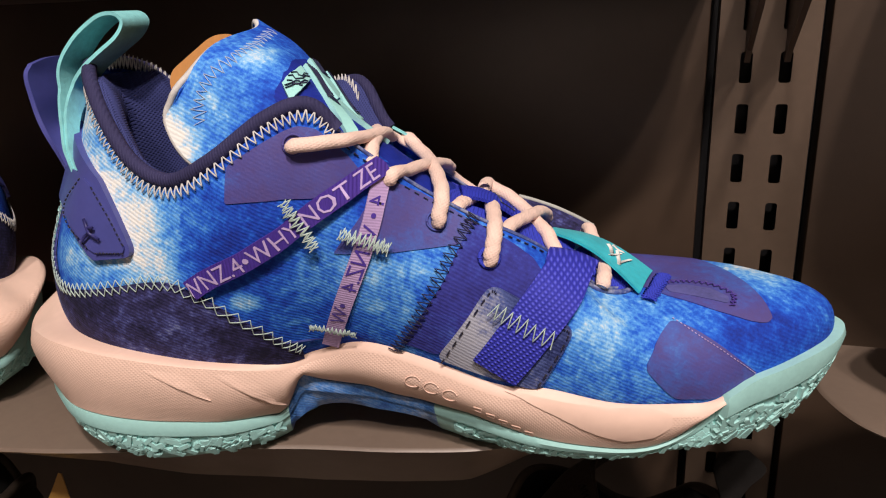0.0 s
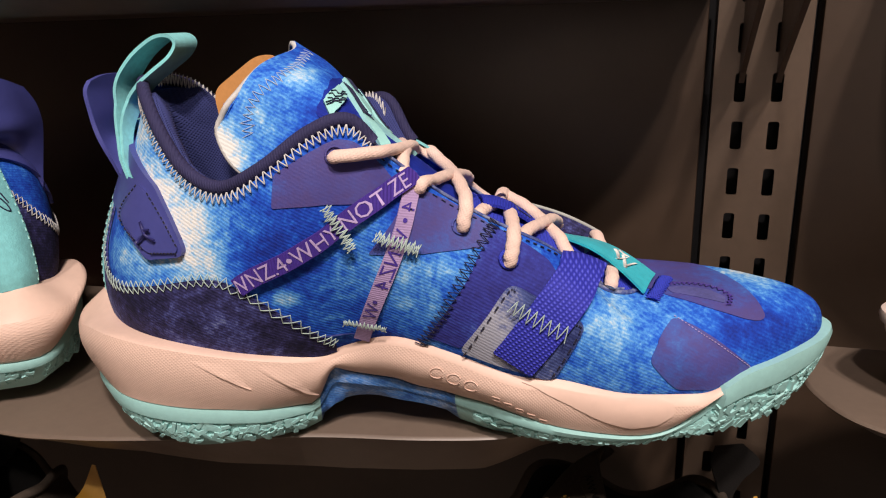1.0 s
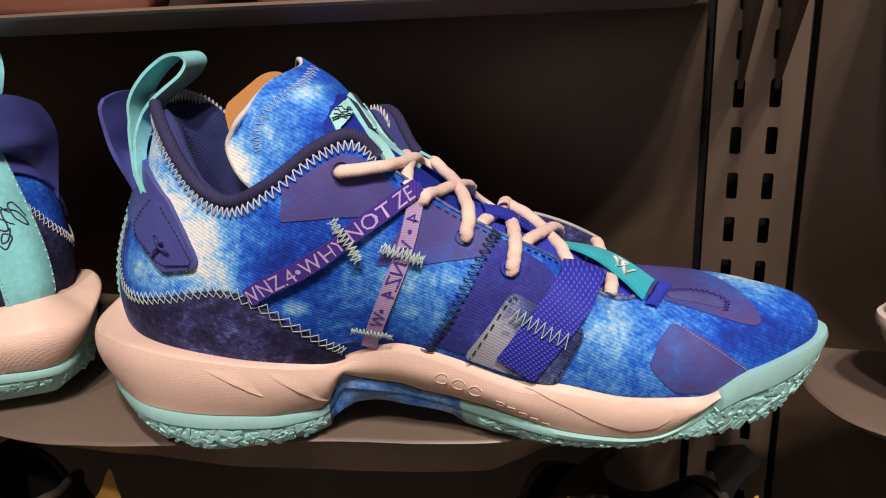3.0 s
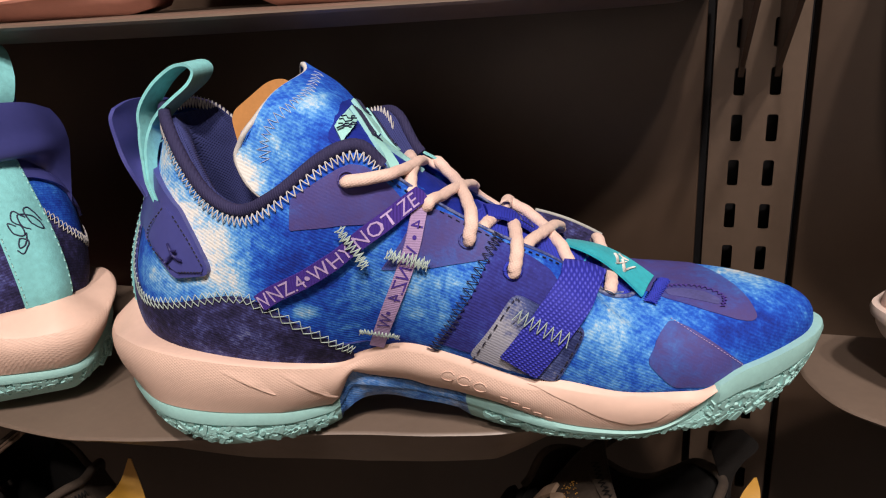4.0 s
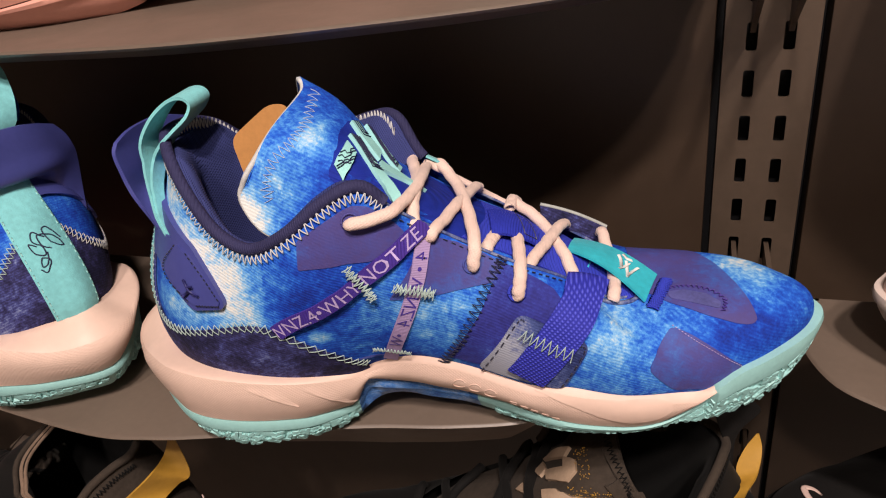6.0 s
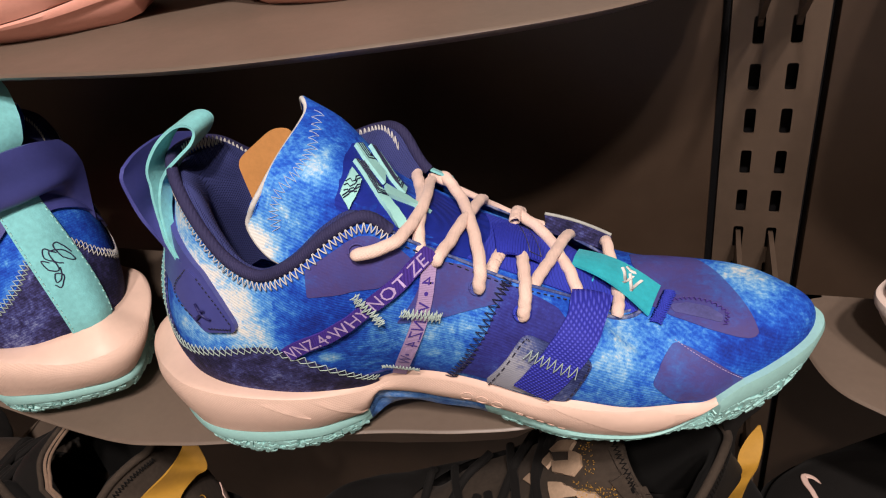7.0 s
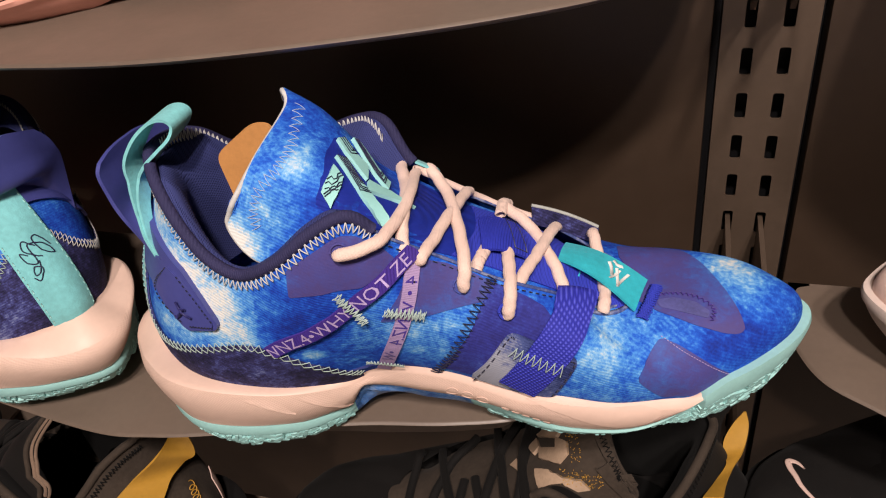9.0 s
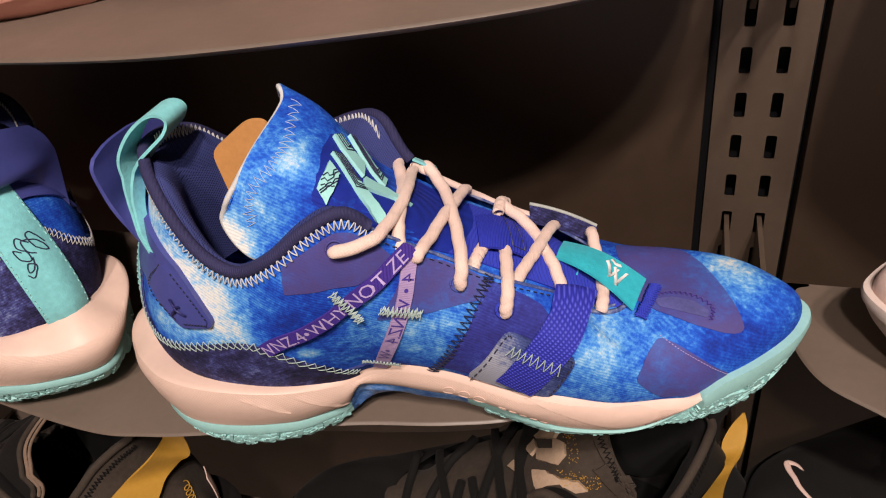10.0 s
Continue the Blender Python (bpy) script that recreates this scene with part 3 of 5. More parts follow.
def sole_rows():
    b = RB
    xs = b[:, 0]
    zl = smooth_ring(z_low(xs), 3)[:, None]
    zb = b[:, 2:3]
    # the outsole climbs higher round the far side of the heel
    zl = zl + .017 * np.clip((b[:, 1:2] - .004) / .018, 0, 1) * np.clip((-.045 - b[:, :1]) / .04, 0, 1)
    zl = np.minimum(zl, zb - 0.0012)
    flat = np.array([1, 1, 0.0])

    def row(out, z):
        return (b + ROUT * out) * flat + UPZ * z
    edge = zb + np.maximum(LEDGE_Z, (zl - zb) * .5)
    h = edge - zl
    rows = [row(-.003, zb - .001), row(.0003, zb + .0004), row(LEDGE_W * .3, zb + (edge - zb) * .22 + .0006), row(LEDGE_W * .72, zb + (edge - zb) * .68 + .0005), row(LEDGE_W * .92, zb + (edge - zb) * .9 + .0003), row(LEDGE_W, edge),
            row(LEDGE_W + (FL - LEDGE_W) * .45, edge - h * .07), row(LEDGE_W + (FL - LEDGE_W) * .85, edge - h * .17), row(FL, edge - h * .28),
            row(FL * .95 + LO * .05, edge - h * .40), row(FL * .78 + LO * .22, edge - h * .58),
            row(FL * .50 + LO * .50, edge - h * .76), row(FL * .2 + LO * .8, edge - h * .91), row(LO + .0004, zl + .0005), row(LO - .004, zl)]
    return rows, zl


SOLE_ROWS, SOLE_ZL = sole_rows()


def outsole_rows():
    b = RB
    xs = b[:, 0]
    zl = SOLE_ZL
    zf = np.minimum(smooth_ring(z_floor(xs), 5)[:, None], zl - 0.002)
    flat = np.array([1, 1, 0.0])

    def row(out, z):
        return (b + ROUT * out) * flat + UPZ * z
    top = np.where(xs[:, None] > 0.107, 0.0035, LO + .0004)
    topz = np.where(xs[:, None] > 0.107, b[:, 2:3] + .0012, zl)
    hh = topz - zf
    bot = smooth_ring(rim_out(xs), 9)[:, None]
    ground = np.maximum(zf - np.where((xs > -.036) & (xs < .012), .001, np.where(xs > .1, .003, .0058))[:, None], 0)
    mid = top + (bot - top) * .55
    rows = [row(top - .004, topz - .0004), row(top, topz), row(top + .0006, topz - hh * .15), row(top + .0004 + (bot - top) * .1, topz - hh * .36), row(top - .0010 + (bot - top) * .14, topz - hh * .39),
            row(mid, topz - hh * .70), row(bot, zf), row(bot - .006, ground), row(bot - .016, ground)]
    centre = np.column_stack([xs * 0.97, np.interp(xs, [-.135, -.06, 0, .05, .155], [.002, -.008, -.006, .001, .002]), ground[:, 0] + .0015])
    rows.append(centre)
    return rows


OUT_ROWS = outsole_rows()


def ring_part(rows, keep):
    """Rows of a ring, only at the stations where keep is true: verts and faces."""
    v = np.concatenate(rows)
    f = [q for q in grid_faces(len(rows), NU, True) if keep[q[0] % NU] or keep[q[1] % NU]]
    used = sorted({i for q in f for i in q})
    back = {o: i for i, o in enumerate(used)}
    return v[used], [tuple(back[i] for i in q) for q in f]


TONGUE_ROWS = [
    [(.074, -.022, .050), (.083, -.012, .0545), (.088, 0, .0560), (.083, .012, .0545), (.074, .022, .052)],
    [(.062, -.020, .0610), (.067, -.011, .0620), (.070, 0, .0615), (.067, .011, .0610), (.062, .018, .0590)],
    [(.038, -.025, .0775), (.043, -.014, .0778), (.046, 0, .0768), (.045, .012, .0752), (.043, .024, .0708)],
    [(.012, -.028, .0925), (.018, -.016, .0904), (.021, -.003, .0878), (.020, .011, .0858), (.016, .024, .0850)],
    [(-.012, -.037, .1030), (-.004, -.026, .1105), (.001, -.005, .1035), (-.001, .011, .0995), (-.006, .023, .0990)],
    [(-.036, -.0420, .1050), (-.019, -.0325, .1225), (-.0125, -.008, .1155), (-.014, .010, .1090), (-.022, .027, .1080)],
    [(-.054, -.0420, .1085), (-.032, -.0310, .1335), (-.025, -.006, .1310), (-.026, .013, .1245), (-.038, .029, .1190)],
    [(-.0625, -.0385, .121), (-.044, -.0285, .1390), (-.036, .003, .1400), (-.038, .017, .1375), (-.048, .030, .130)],
    [(-.0585, -.0375, .1305), (-.0505, -.0240, .1415), (-.0475, .006, .1455), (-.0515, .017, .1480), (-.0560, .028, .139)]]


def tongue_grid():
    across = np.array([crom(r, 25) for r in TONGUE_ROWS])
    return np.stack([crom(across[:, c], 41) for c in range(25)], 1)


TG = tongue_grid()
FLAP_ROWS = [
    [(-.1185, -.0165, .1380), (-.1180, -.008, .1395), (-.1170, .002, .1395), (-.1150, .015, .1380), (-.1080, .0270, .1330)],
    [(-.1188, -.0195, .1345), (-.1182, -.009, .1340), (-.1172, .002, .1340), (-.1145, .017, .1325), (-.1055, .0310, .1270)],
    [(-.1176, -.0208, .1280), (-.1172, -.010, .1265), (-.1168, .002, .1260), (-.1140, .018, .1250), (-.1040, .0330, .1205)],
    [(-.1146, -.0225, .1180), (-.1160, -.011, .1165), (-.1165, .002, .1160), (-.1130, .019, .1155), (-.1020, .0335, .1130)]]


def sneaker(mats, near_label, extras=True):
    """The whole shoe. mats: a material by part. extras: with its heel flap and pull loop. Returns its Empty, the toe along +x."""
    thing = tagged(new("sneaker"), near_label, "sneaker", "sneakers on the shelves")
    part("upper", mesh_of("upper", U_VERTS, U_FACES, mats["upper"]), thing)
    v, f = np.concatenate(SOLE_ROWS[:6]), grid_faces(6, NU, True)
    part("midsole_lip", mesh_of("midsole_lip", v, f, mats.get("lip", mats["midsole"]), True, 50), thing)
    v, f = np.concatenate(SOLE_ROWS[5:]), grid_faces(len(SOLE_ROWS) - 5, NU, True)
    part("midsole", mesh_of("midsole", v, f, mats["midsole"], True, 50), thing, mats.get("midsole_label", ""))
    xs = RB[:, 0]
    for nm, keep, key in (("heel_outsole", xs < -.0345, "outsole"), ("arch_plate", (xs >= -.0345) & (xs < .0108), "arch"), ("forefoot_outsole", xs >= .0108, "outsole")):
        v, f = ring_part(OUT_ROWS, keep)
        part(nm, mesh_of(nm, v, f, mats[key], True, 45), thing)
    # collar binding and padded lining
    n0, n1 = int(NU * key_u(8.9)), int(NU * key_u(29.1))
    idx = [i % NU for i in range(n1, NU + n0)]
    edge = RT[idx]
    v, f = tube(edge, 0.0024, 10)
    collar = part("collar_binding", mesh_of("collar_binding", v, f, mats["collar"]), thing)
    c = np.array([-.060, -.008, 0])
    lin = []
    for k, (pull, drop) in enumerate([(0.0, 0.0), (.10, -.001), (.20, .0045), (.24, .013), (.20, .028), (.16, .045), (.14, .06)]):
        r = edge.copy()
        r[:, :2] += (c[:2] - r[:, :2]) * pull
        low = np.minimum(edge[:, 2], .132)
        r[:, 2] = np.maximum(low - drop, .045)
        lin.append(r)
    part("lining", mesh_of("lining", np.concatenate(lin), grid_faces(len(lin), len(idx)), mats["lining"]), thing)
    ins = np.concatenate([lin[-1] * [1, 1, 0] + [0, 0, .048]])
    part("insole", mesh_of("insole", ins, [tuple(range(len(ins)))], mats["lining"]), thing)
    v, f = sheet(TG, 0.0026)
    part("tongue", mesh_of("tongue", v, f, mats["tongue"], True, 60), thing)
    v, f = tube(crom(np.concatenate([TG[26:, 0], TG[-1, 1:]])[::2], 120), 0.0011, 6)
    part("tongue_piping", mesh_of("tongue_piping", v, f, mats["piping"]), thing)
    if not extras:
        return thing
    fl = [crom(r, 21) for r in FLAP_ROWS[:4]]
    for v, w in ((.73, .050), (.67, .058), (.62, .064)):
        us = np.linspace(w, -w * 1.3, 21)
        fl.append(upper_at(us, np.full(21, v) - .10 * np.abs(us / w)**3) + ROUT[(us * NU).astype(int)] * .0012)
    fl = np.array(fl)
    fl = np.stack([crom(fl[:, c], 34) for c in range(21)], 1)
    v, f = sheet(fl, 0.0016)
    part("heel_flap", mesh_of("heel_flap", v, f, mats["flap"], True, 60), thing)
    # pull loop: a folded ribbon
    loop = crom([(-.0985, .103), (-.1030, .112), (-.1060, .121), (-.1080, .129), (-.1072, .137), (-.1010, .1460), (-.0928, .1520), (-.0868, .1530), (-.0840, .1503), (-.0864, .1458), (-.0930, .1408), (-.0992, .1360), (-.1038, .130), (-.1044, .122), (-.1018, .112), (-.0973, .103)], 80)
    mid_y = np.interp(loop[:, 1], [.103, .112, .121, .130, .150], [-.0320, -.0275, -.0205, -.0120, -.0075])
    rb = np.array([[(p[0] + .15 * (y - m), y, p[1]) for y in m + np.linspace(-1, 1, 5) * np.interp(p[1], [.103, .118, .130, .140], [.0020, .0030, .0055, .0070])] for p, m in zip(loop, mid_y)])
    v, f = sheet(rb, 0.0012)
    part("pull_loop", mesh_of("pull_loop", v, f, mats["loop"], True, 50), thing)
    return thing


BLUE_SHOE = {"upper": M_UPPER, "midsole": M_FOAM, "lip": M_FOAMSMOOTH, "outsole": M_MINT, "arch": M_ARCH, "collar": M_COLLAR, "lining": M_MESH, "tongue": M_TONGUE, "piping": M_WTHREAD, "flap": M_FLAP, "loop": M_MINTRIB}
shoe = sneaker(BLUE_SHOE, "blue cloud-print basketball sneaker with pink midsole and mint outsole")
shoe.matrix_world = pose(0, 0, 0, 0, 0, 10)

# ---------------------------------------------------------------- details of the sneaker
M_ROYAL = knit("royal_knit_mesh", (0.034, 0.050, 0.45), 430.0, 0.00022)
M_RIB = ribbed("royal_ribbed_denim", (0.008, 0.022, 0.27), 220.0, 60.0, 0.0003)
M_WHITE = cloth("white_woven_mark", (0.72, 0.72, 0.70), 0.7)
M_INK = plain("dark_blue_ink", (0.01, 0.012, 0.05), 0.6)
M_GREYEDGE = cloth("grey_cut_edge", (0.40, 0.42, 0.40), 0.8)


def logo_material():
    m = Mat("mint_tongue_print", 0.6, 0, 0.3)
    m.colour(vary(m, (0.34, 0.70, 0.68), 0.06, 90.0))
    m.bump(m.noise(900.0), 0.0001, 0.5)
    return m.done()


M_LOGO = logo_material()
BVH_T = mathutils.bvhtree.BVHTree.FromPolygons([Vector(v) for v in TG.reshape(-1, 3)], grid_faces(*TG.shape[:2]))
S_VERTS = np.concatenate(SOLE_ROWS)
BVH_S = mathutils.bvhtree.BVHTree.FromPolygons([Vector(v) for v in S_VERTS], grid_faces(len(SOLE_ROWS), NU, True))


def snap(p, tree, ref, lift):
    q, n, _, _ = tree.find_nearest(Vector(p))
    if n.dot(Vector(ref)) < 0:
        n = -n
    return np.array(q + n * lift)


def rounded(poly, r, n=5):
    """The polygon with its corners rounded off by r."""
    p = np.asarray(poly, float)
    out = []
    for i in range(len(p)):
        a, b, c = p[i - 1], p[i], p[(i + 1) % len(p)]
        la, lc = np.linalg.norm(a - b), np.linalg.norm(c - b)
        s, e = b + (a - b) / la * min(r, la * .45), b + (c - b) / lc * min(r, lc * .45)
        for t in np.linspace(0, 1, n):
            out.append((1 - t)**2 * s + 2 * t * (1 - t) * b + t * t * e)
    return np.array(out)


def decal(poly, tree=BVH, ref=(0, -1, 0.4), lift=0.0008, corner=0.002, step=0.0028, sink=0.0006):
    """A thin piece with the outline poly (3D points), laid on the surface: a bmesh."""
    p = rounded(poly, corner) if corner else np.asarray(poly, float)
    c = p.mean(0)
    _, _, vt = np.linalg.svd(p - c)
    e1, e2 = vt[0], vt[1]
    xy = np.stack([(p - c) @ e1, (p - c) @ e2], 1)
    bm = bmesh.new()
    bm.faces.new([bm.verts.new((x, y, 0)) for x, y in xy])
    for ax in (0, 1):
        for k in np.arange(xy[:, ax].min() + step * .5, xy[:, ax].max(), step):
            co, no = [0, 0, 0], [0, 0, 0]
            co[ax], no[ax] = k, 1
            bmesh.ops.bisect_plane(bm, geom=bm.verts[:] + bm.edges[:] + bm.faces[:], plane_co=co, plane_no=no)
    rim = [e for e in bm.edges if e.is_boundary]
    old = set(bm.verts)
    bmesh.ops.extrude_edge_only(bm, edges=rim)
    for v in bm.verts:
        v.co = Vector(snap(c + e1 * v.co.x + e2 * v.co.y, tree, ref, lift if v in old else -sink))
    return bm


def put(name, bm, mat, parent, label="", sharp=40):
    return part(name, bm_mesh(name, bm, mat, True, sharp), parent, label)


def on_near(pts):
    return np.array([near_hit(x, z) for x, z in pts])


def strap_frame(path, n=80):
    """Centre points, side and outward directions along a path of near-side (x, z)."""
    c2 = crom(path, n)
    c = np.array([near_hit(x, z) for x, z in c2])
    tan = np.gradient(c, axis=0)
    tan /= np.linalg.norm(tan, axis=1)[:, None]
    nor = np.array([np.array(BVH.find_nearest(Vector(p))[1]) for p in c])
    nor = np.where(nor[:, 1:2] > 0, -nor, nor)
    k = np.ones(9) / 9
    nor = np.stack([np.convolve(np.pad(nor[:, i], 4, "edge"), k, "valid") for i in range(3)], 1)
    side = np.cross(nor, tan)
    side /= np.linalg.norm(side, axis=1)[:, None]
    return c, side, nor, tan


def strap(path, width, lift=0.0010, n=80):
    c, side, nor, _ = strap_frame(path, n)
    g = np.array([[snap(c[i] + side[i] * width * s, BVH, nor[i], lift) for s in np.linspace(-.5, .5, 7)] for i in range(n)])
    return sheet(g, 0.0007)


def text_on(path, width, text, size, s0, flip, lift=0.0016):
    """Letters lying along a path on the near side: verts and faces."""
    cu = bpy.data.curves.new("letters", "FONT")
    cu.body, cu.size, cu.resolution_u = text, size, 2
    ob = bpy.data.objects.new("letters", cu)
    me = bpy.data.meshes.new_from_object(ob)
    v = np.array([tuple(a.co) for a in me.vertices])
    f = [tuple(p.vertices) for p in me.polygons]
    bpy.data.objects.remove(ob)
    bpy.data.curves.remove(cu)
    c, side, nor, _ = strap_frame(path, 120)
    s = np.concatenate([[0], np.cumsum(np.linalg.norm(np.diff(c, axis=0), axis=1))])
    mid = (v[:, 1].min() + v[:, 1].max()) / 2
    out = []
    for x, y, _ in v:
        k = np.clip(np.interp(x + s0, s, np.arange(120)), 0, 118.999)
        i = int(k)
        f_ = k - i
        cc, sd, nn = (a[i] * (1 - f_) + a[i + 1] * f_ for a in (c, side, nor))
        out.append(snap(cc + sd * (y - mid) * (-1 if flip else 1), BVH, nn, lift))
    bpy.data.meshes.remove(me)
    return out, f


def zigzag(path, amp, count, tree=BVH, ref=(0, -1, .4), lift=0.0007, r=0.00038, phase=0, jitter=0.12, seed=1):
    """A zigzag thread along a 3D path on a surface."""
    rng = random.Random(seed)
    c = crom(path, count * 2 + 1) if len(path) != count * 2 + 1 else np.asarray(path, float)
    tan = np.gradient(c, axis=0)
    tan /= np.linalg.norm(tan, axis=1)[:, None] + 1e-12
    pts = []
    for i in range(len(c)):
        n = tree.find_nearest(Vector(c[i]))[1]
        n = n if n.dot(Vector(ref)) > 0 else -n
        side = np.cross(np.array(n), tan[i])
        side /= np.linalg.norm(side) + 1e-9
        s = (1 if (i + phase) % 2 else -1) * amp * (1 + rng.uniform(-jitter, jitter))
        pts.append(c[i] + side * s)
    fine = []
    for a, b in zip(pts, pts[1:]):
        for t in (0, .15, .35, .5, .65, .85):
            bulge = 0.0004 * math.sin(math.pi * t)
            fine.append(snap(a + (b - a) * t, tree, ref, lift + bulge))
    fine.append(snap(pts[-1], tree, ref, lift))
    return tube(fine, r, 5, up=(0.1, -1, 0.2))


def dashes(path, count, tree=BVH, ref=(0, -1, .4), r=0.0003, fill=0.62, lift=0.0006):
    c = crom(path, count * 6 + 1)
    out = []
    for k in range(count):
        seg = c[k * 6:k * 6 + 1 + int(6 * fill)]
        out.append(tube([snap(p, tree, ref, lift) for p in seg], r, 5, up=(0.1, -1, 0.2)))
    return join(out)


def uv_of(p):
    us, vs = np.meshgrid(np.linspace(0, .5, 200), np.linspace(0, 1, 50), indexing="ij")
    g = upper_at(us.ravel(), vs.ravel())
    k = np.argmin(((g - np.asarray(p))**2).sum(1))
    return us.ravel()[k], vs.ravel()[k]


def add(name, vf, mat, parent, label="", sharp=0):
    return part(name, mesh_of(name, vf[0], vf[1], mat, True, sharp), parent, label)


# ---- heel quarter: navy cloth below the crossed stitching, on both sides, and the mint stripe at the back
HQ_LINE = [(-.1100, .0665), (-.1042, .0675), (-.0964, .0684), (-.0843, .0703), (-.0736, .0728), (-.0655, .0745), (-.0608, .0738), (-.0558, .0710), (-.0507, .0653), (-.0448, .0603), (-.0390, .0551), (-.0334, .0493), (-.0285, .0440)]
hq_uv = [(0.012, 0.46), (0.022, 0.43), (0.036, 0.34)] + [uv_of(near_hit(x, z)) for x, z in HQ_LINE]
HQU = np.linspace(0.012, hq_uv[-1][0], 60)
HQV = np.interp(HQU, [a for a, _ in hq_uv], [b for _, b in hq_uv])
HQV = np.convolve(np.pad(HQV, 3, "edge"), np.ones(7) / 7, "valid")


def outward(p, lift):
    q, n, _, _ = BVH.find_nearest(Vector(p))
    c = Vector((np.clip(q.x, -.09, .12), -.004, q.z))
    if n.dot(q - c) < 0:
        n = -n
    return np.array(q + n * lift)


def lifted(us, vs, lift):
    return np.array([outward(p, lift) for p in upper_at(us, vs)])


for sgn in (1, -1):
    g = np.array([lifted(np.full(16, sgn * u), np.linspace(0, v, 16), 0.0007) for u, v in zip(HQU, HQV)])
    add("heel_quarter", sheet(g, 0.0008), M_HEELQ, shoe, "navy faded cloth heel quarter", 50)
    line = lifted(sgn * HQU[::1], HQV, 0.001)
    ph = join([zigzag(line, .0023, 24, lift=.0013, r=.00018, phase=k, ref=(-.3, -sgn, .2), seed=3 + k) for k in (0, 1)])
    add("cross_stitching", ph, M_THREAD if sgn > 0 else M_WTHREAD, shoe, "pale green crossed stitching")

g = np.array([lifted(np.linspace(-.0185, .0185, 13), np.full(13, v), 0.0016) for v in np.linspace(0.0, .82, 26)])
stripe = add("heel_stripe", sheet(g, 0.0009), M_MINTRIB, shoe, "mint woven stripe down the heel", 50)
for k in (-1, 1):
    rail = lifted(np.full(40, k * .0168), np.linspace(.02, .8, 40), .0022)
    for i in range(0, 38, 2):
        add("stitch", tube(rail[i:i + 2], .0003, 5, up=(1, 0, .1)), M_MINT, stripe)
# a pen scribble, as plain looping strokes
for stroke in ([(-.011, .40), (-.006, .47), (-.002, .46), (-.004, .39), (-.010, .36), (-.007, .42), (.002, .45), (.003, .40), (-.001, .37)],
               [(-.001, .43), (.004, .47), (.007, .43), (.003, .39), (.004, .35), (.009, .37), (.010, .42), (.006, .40)],
               [(.002, .36), (.005, .31), (.009, .30), (.007, .34), (.003, .32), (.008, .27), (.011, .29)]):
    path = crom(stroke, 48)
    add("ink_stroke", tube(lifted(path[:, 0], path[:, 1], .0022), .00032, 5, up=(1, 0, .1)), M_INK, stripe)

# ---- collar stitching
for a, b, cnt, mat, sd in ((.002, key_u(8.75), 58, M_WTHREAD, 5), (-.002, -key_u(8.75), 52, M_WTHREAD, 9)):
    us = np.linspace(a, b, 2 * cnt + 1)
    ch = np.interp(us % 1, np.arange(NU) / NU, CH[:, 0])
    line = lifted(us, 1 - .0040 / ch, .0004)
    add("zigzag_stitching", zigzag(line, .0019, cnt, lift=.0010, r=.00024, ref=(0, -1 if a > 0 else 1, .3), seed=sd), mat, shoe, "cream zigzag stitching under the collar")
inner = [i % NU for i in range(int(NU * key_u(29.3)), NU + int(NU * .01))]
ins_line = RT[inner] + (np.array([-.060, -.008, 0]) - RT[inner]) * [.09, .09, 0] + [0, 0, .0012]
pts = []
for i, p in enumerate(crom(ins_line[2:-2], 111)):
    pts.append(p + np.array([0, -.0004, .0]) + (np.array([.0, -.0012, -.0035]) if i % 2 else np.array([0, 0, .0015])))
add("zigzag_stitching", tube(crom(pts, 330), .00028, 5), M_WTHREAD, shoe, "cream zigzag stitching inside the collar")

# ---- film overlays, saddle and straps on the near side
put("film_overlay", decal(on_near([(-.0420, .0986), (-.0412, .1098), (-.0317, .1142), (-.0236, .1185), (-.0197, .1198), (-.0152, .1188), (-.0102, .1145), (-.0059, .1101), (-.0029, .1057), (-.0149, .0994), (-.0246, .0997)]), lift=.0004, corner=.0012), M_PURPLE, shoe, "dull purple film overlay")
put("film_overlay", decal(on_near([(-.0120, .0812), (-.0028, .0946), (.0063, .1004), (.0136, .0967), (.0231, .0913), (.0298, .0868), (.0285, .0840), (.0261, .0812), (.0065, .0805)]), lift=.0004, corner=.0010), M_PURPLE, shoe, "dull purple film overlay")
put("saddle", decal(on_near([(.0298, .0874), (.0353, .0844), (.0430, .0804), (.0495, .0760), (.0520, .0700), (.0470, .0620), (.0400, .0600), (.0161, .0420), (.0053, .0463), (.0122, .0587), (.0216, .0735)]), lift=.0005, corner=.001), M_NAVYTEX, shoe, "dark navy twill saddle panel")
tab = put("side_tab", decal(on_near([(.0352, .0695), (.0611, .0552), (.0501, .0335), (.0169, .0427)]), lift=.0013, corner=.004, sink=.001), M_FADED, shoe, "faded grey-blue denim tab with dark edge stitching")
add("edge_stitching", dashes(on_near([(.0189, .0417), (.0268, .0552), (.0348, .0667), (.0372, .0666)]), 11, lift=.0018), M_DTHREAD, tab)
add("edge_stitching", dashes(on_near([(.0575, .0553), (.0588, .0534), (.0540, .0436), (.0490, .0344)]), 9, lift=.0018), M_DTHREAD, tab)
add("edge_seam", zigzag(on_near([(.0296, .0886), (.0270, .0848), (.0221, .0769), (.0172, .0687), (.0124, .0594), (.0075, .0519), (.0032, .0450)]), .0022, 22, lift=.0011, r=.00020, seed=21), M_DTHREAD, shoe, "dark blue zigzag seam")

WEB_PATH = [(.0585, .0690), (.0564, .0672), (.0510, .0609), (.0441, .0518), (.0375, .0425), (.0362, .0406)]
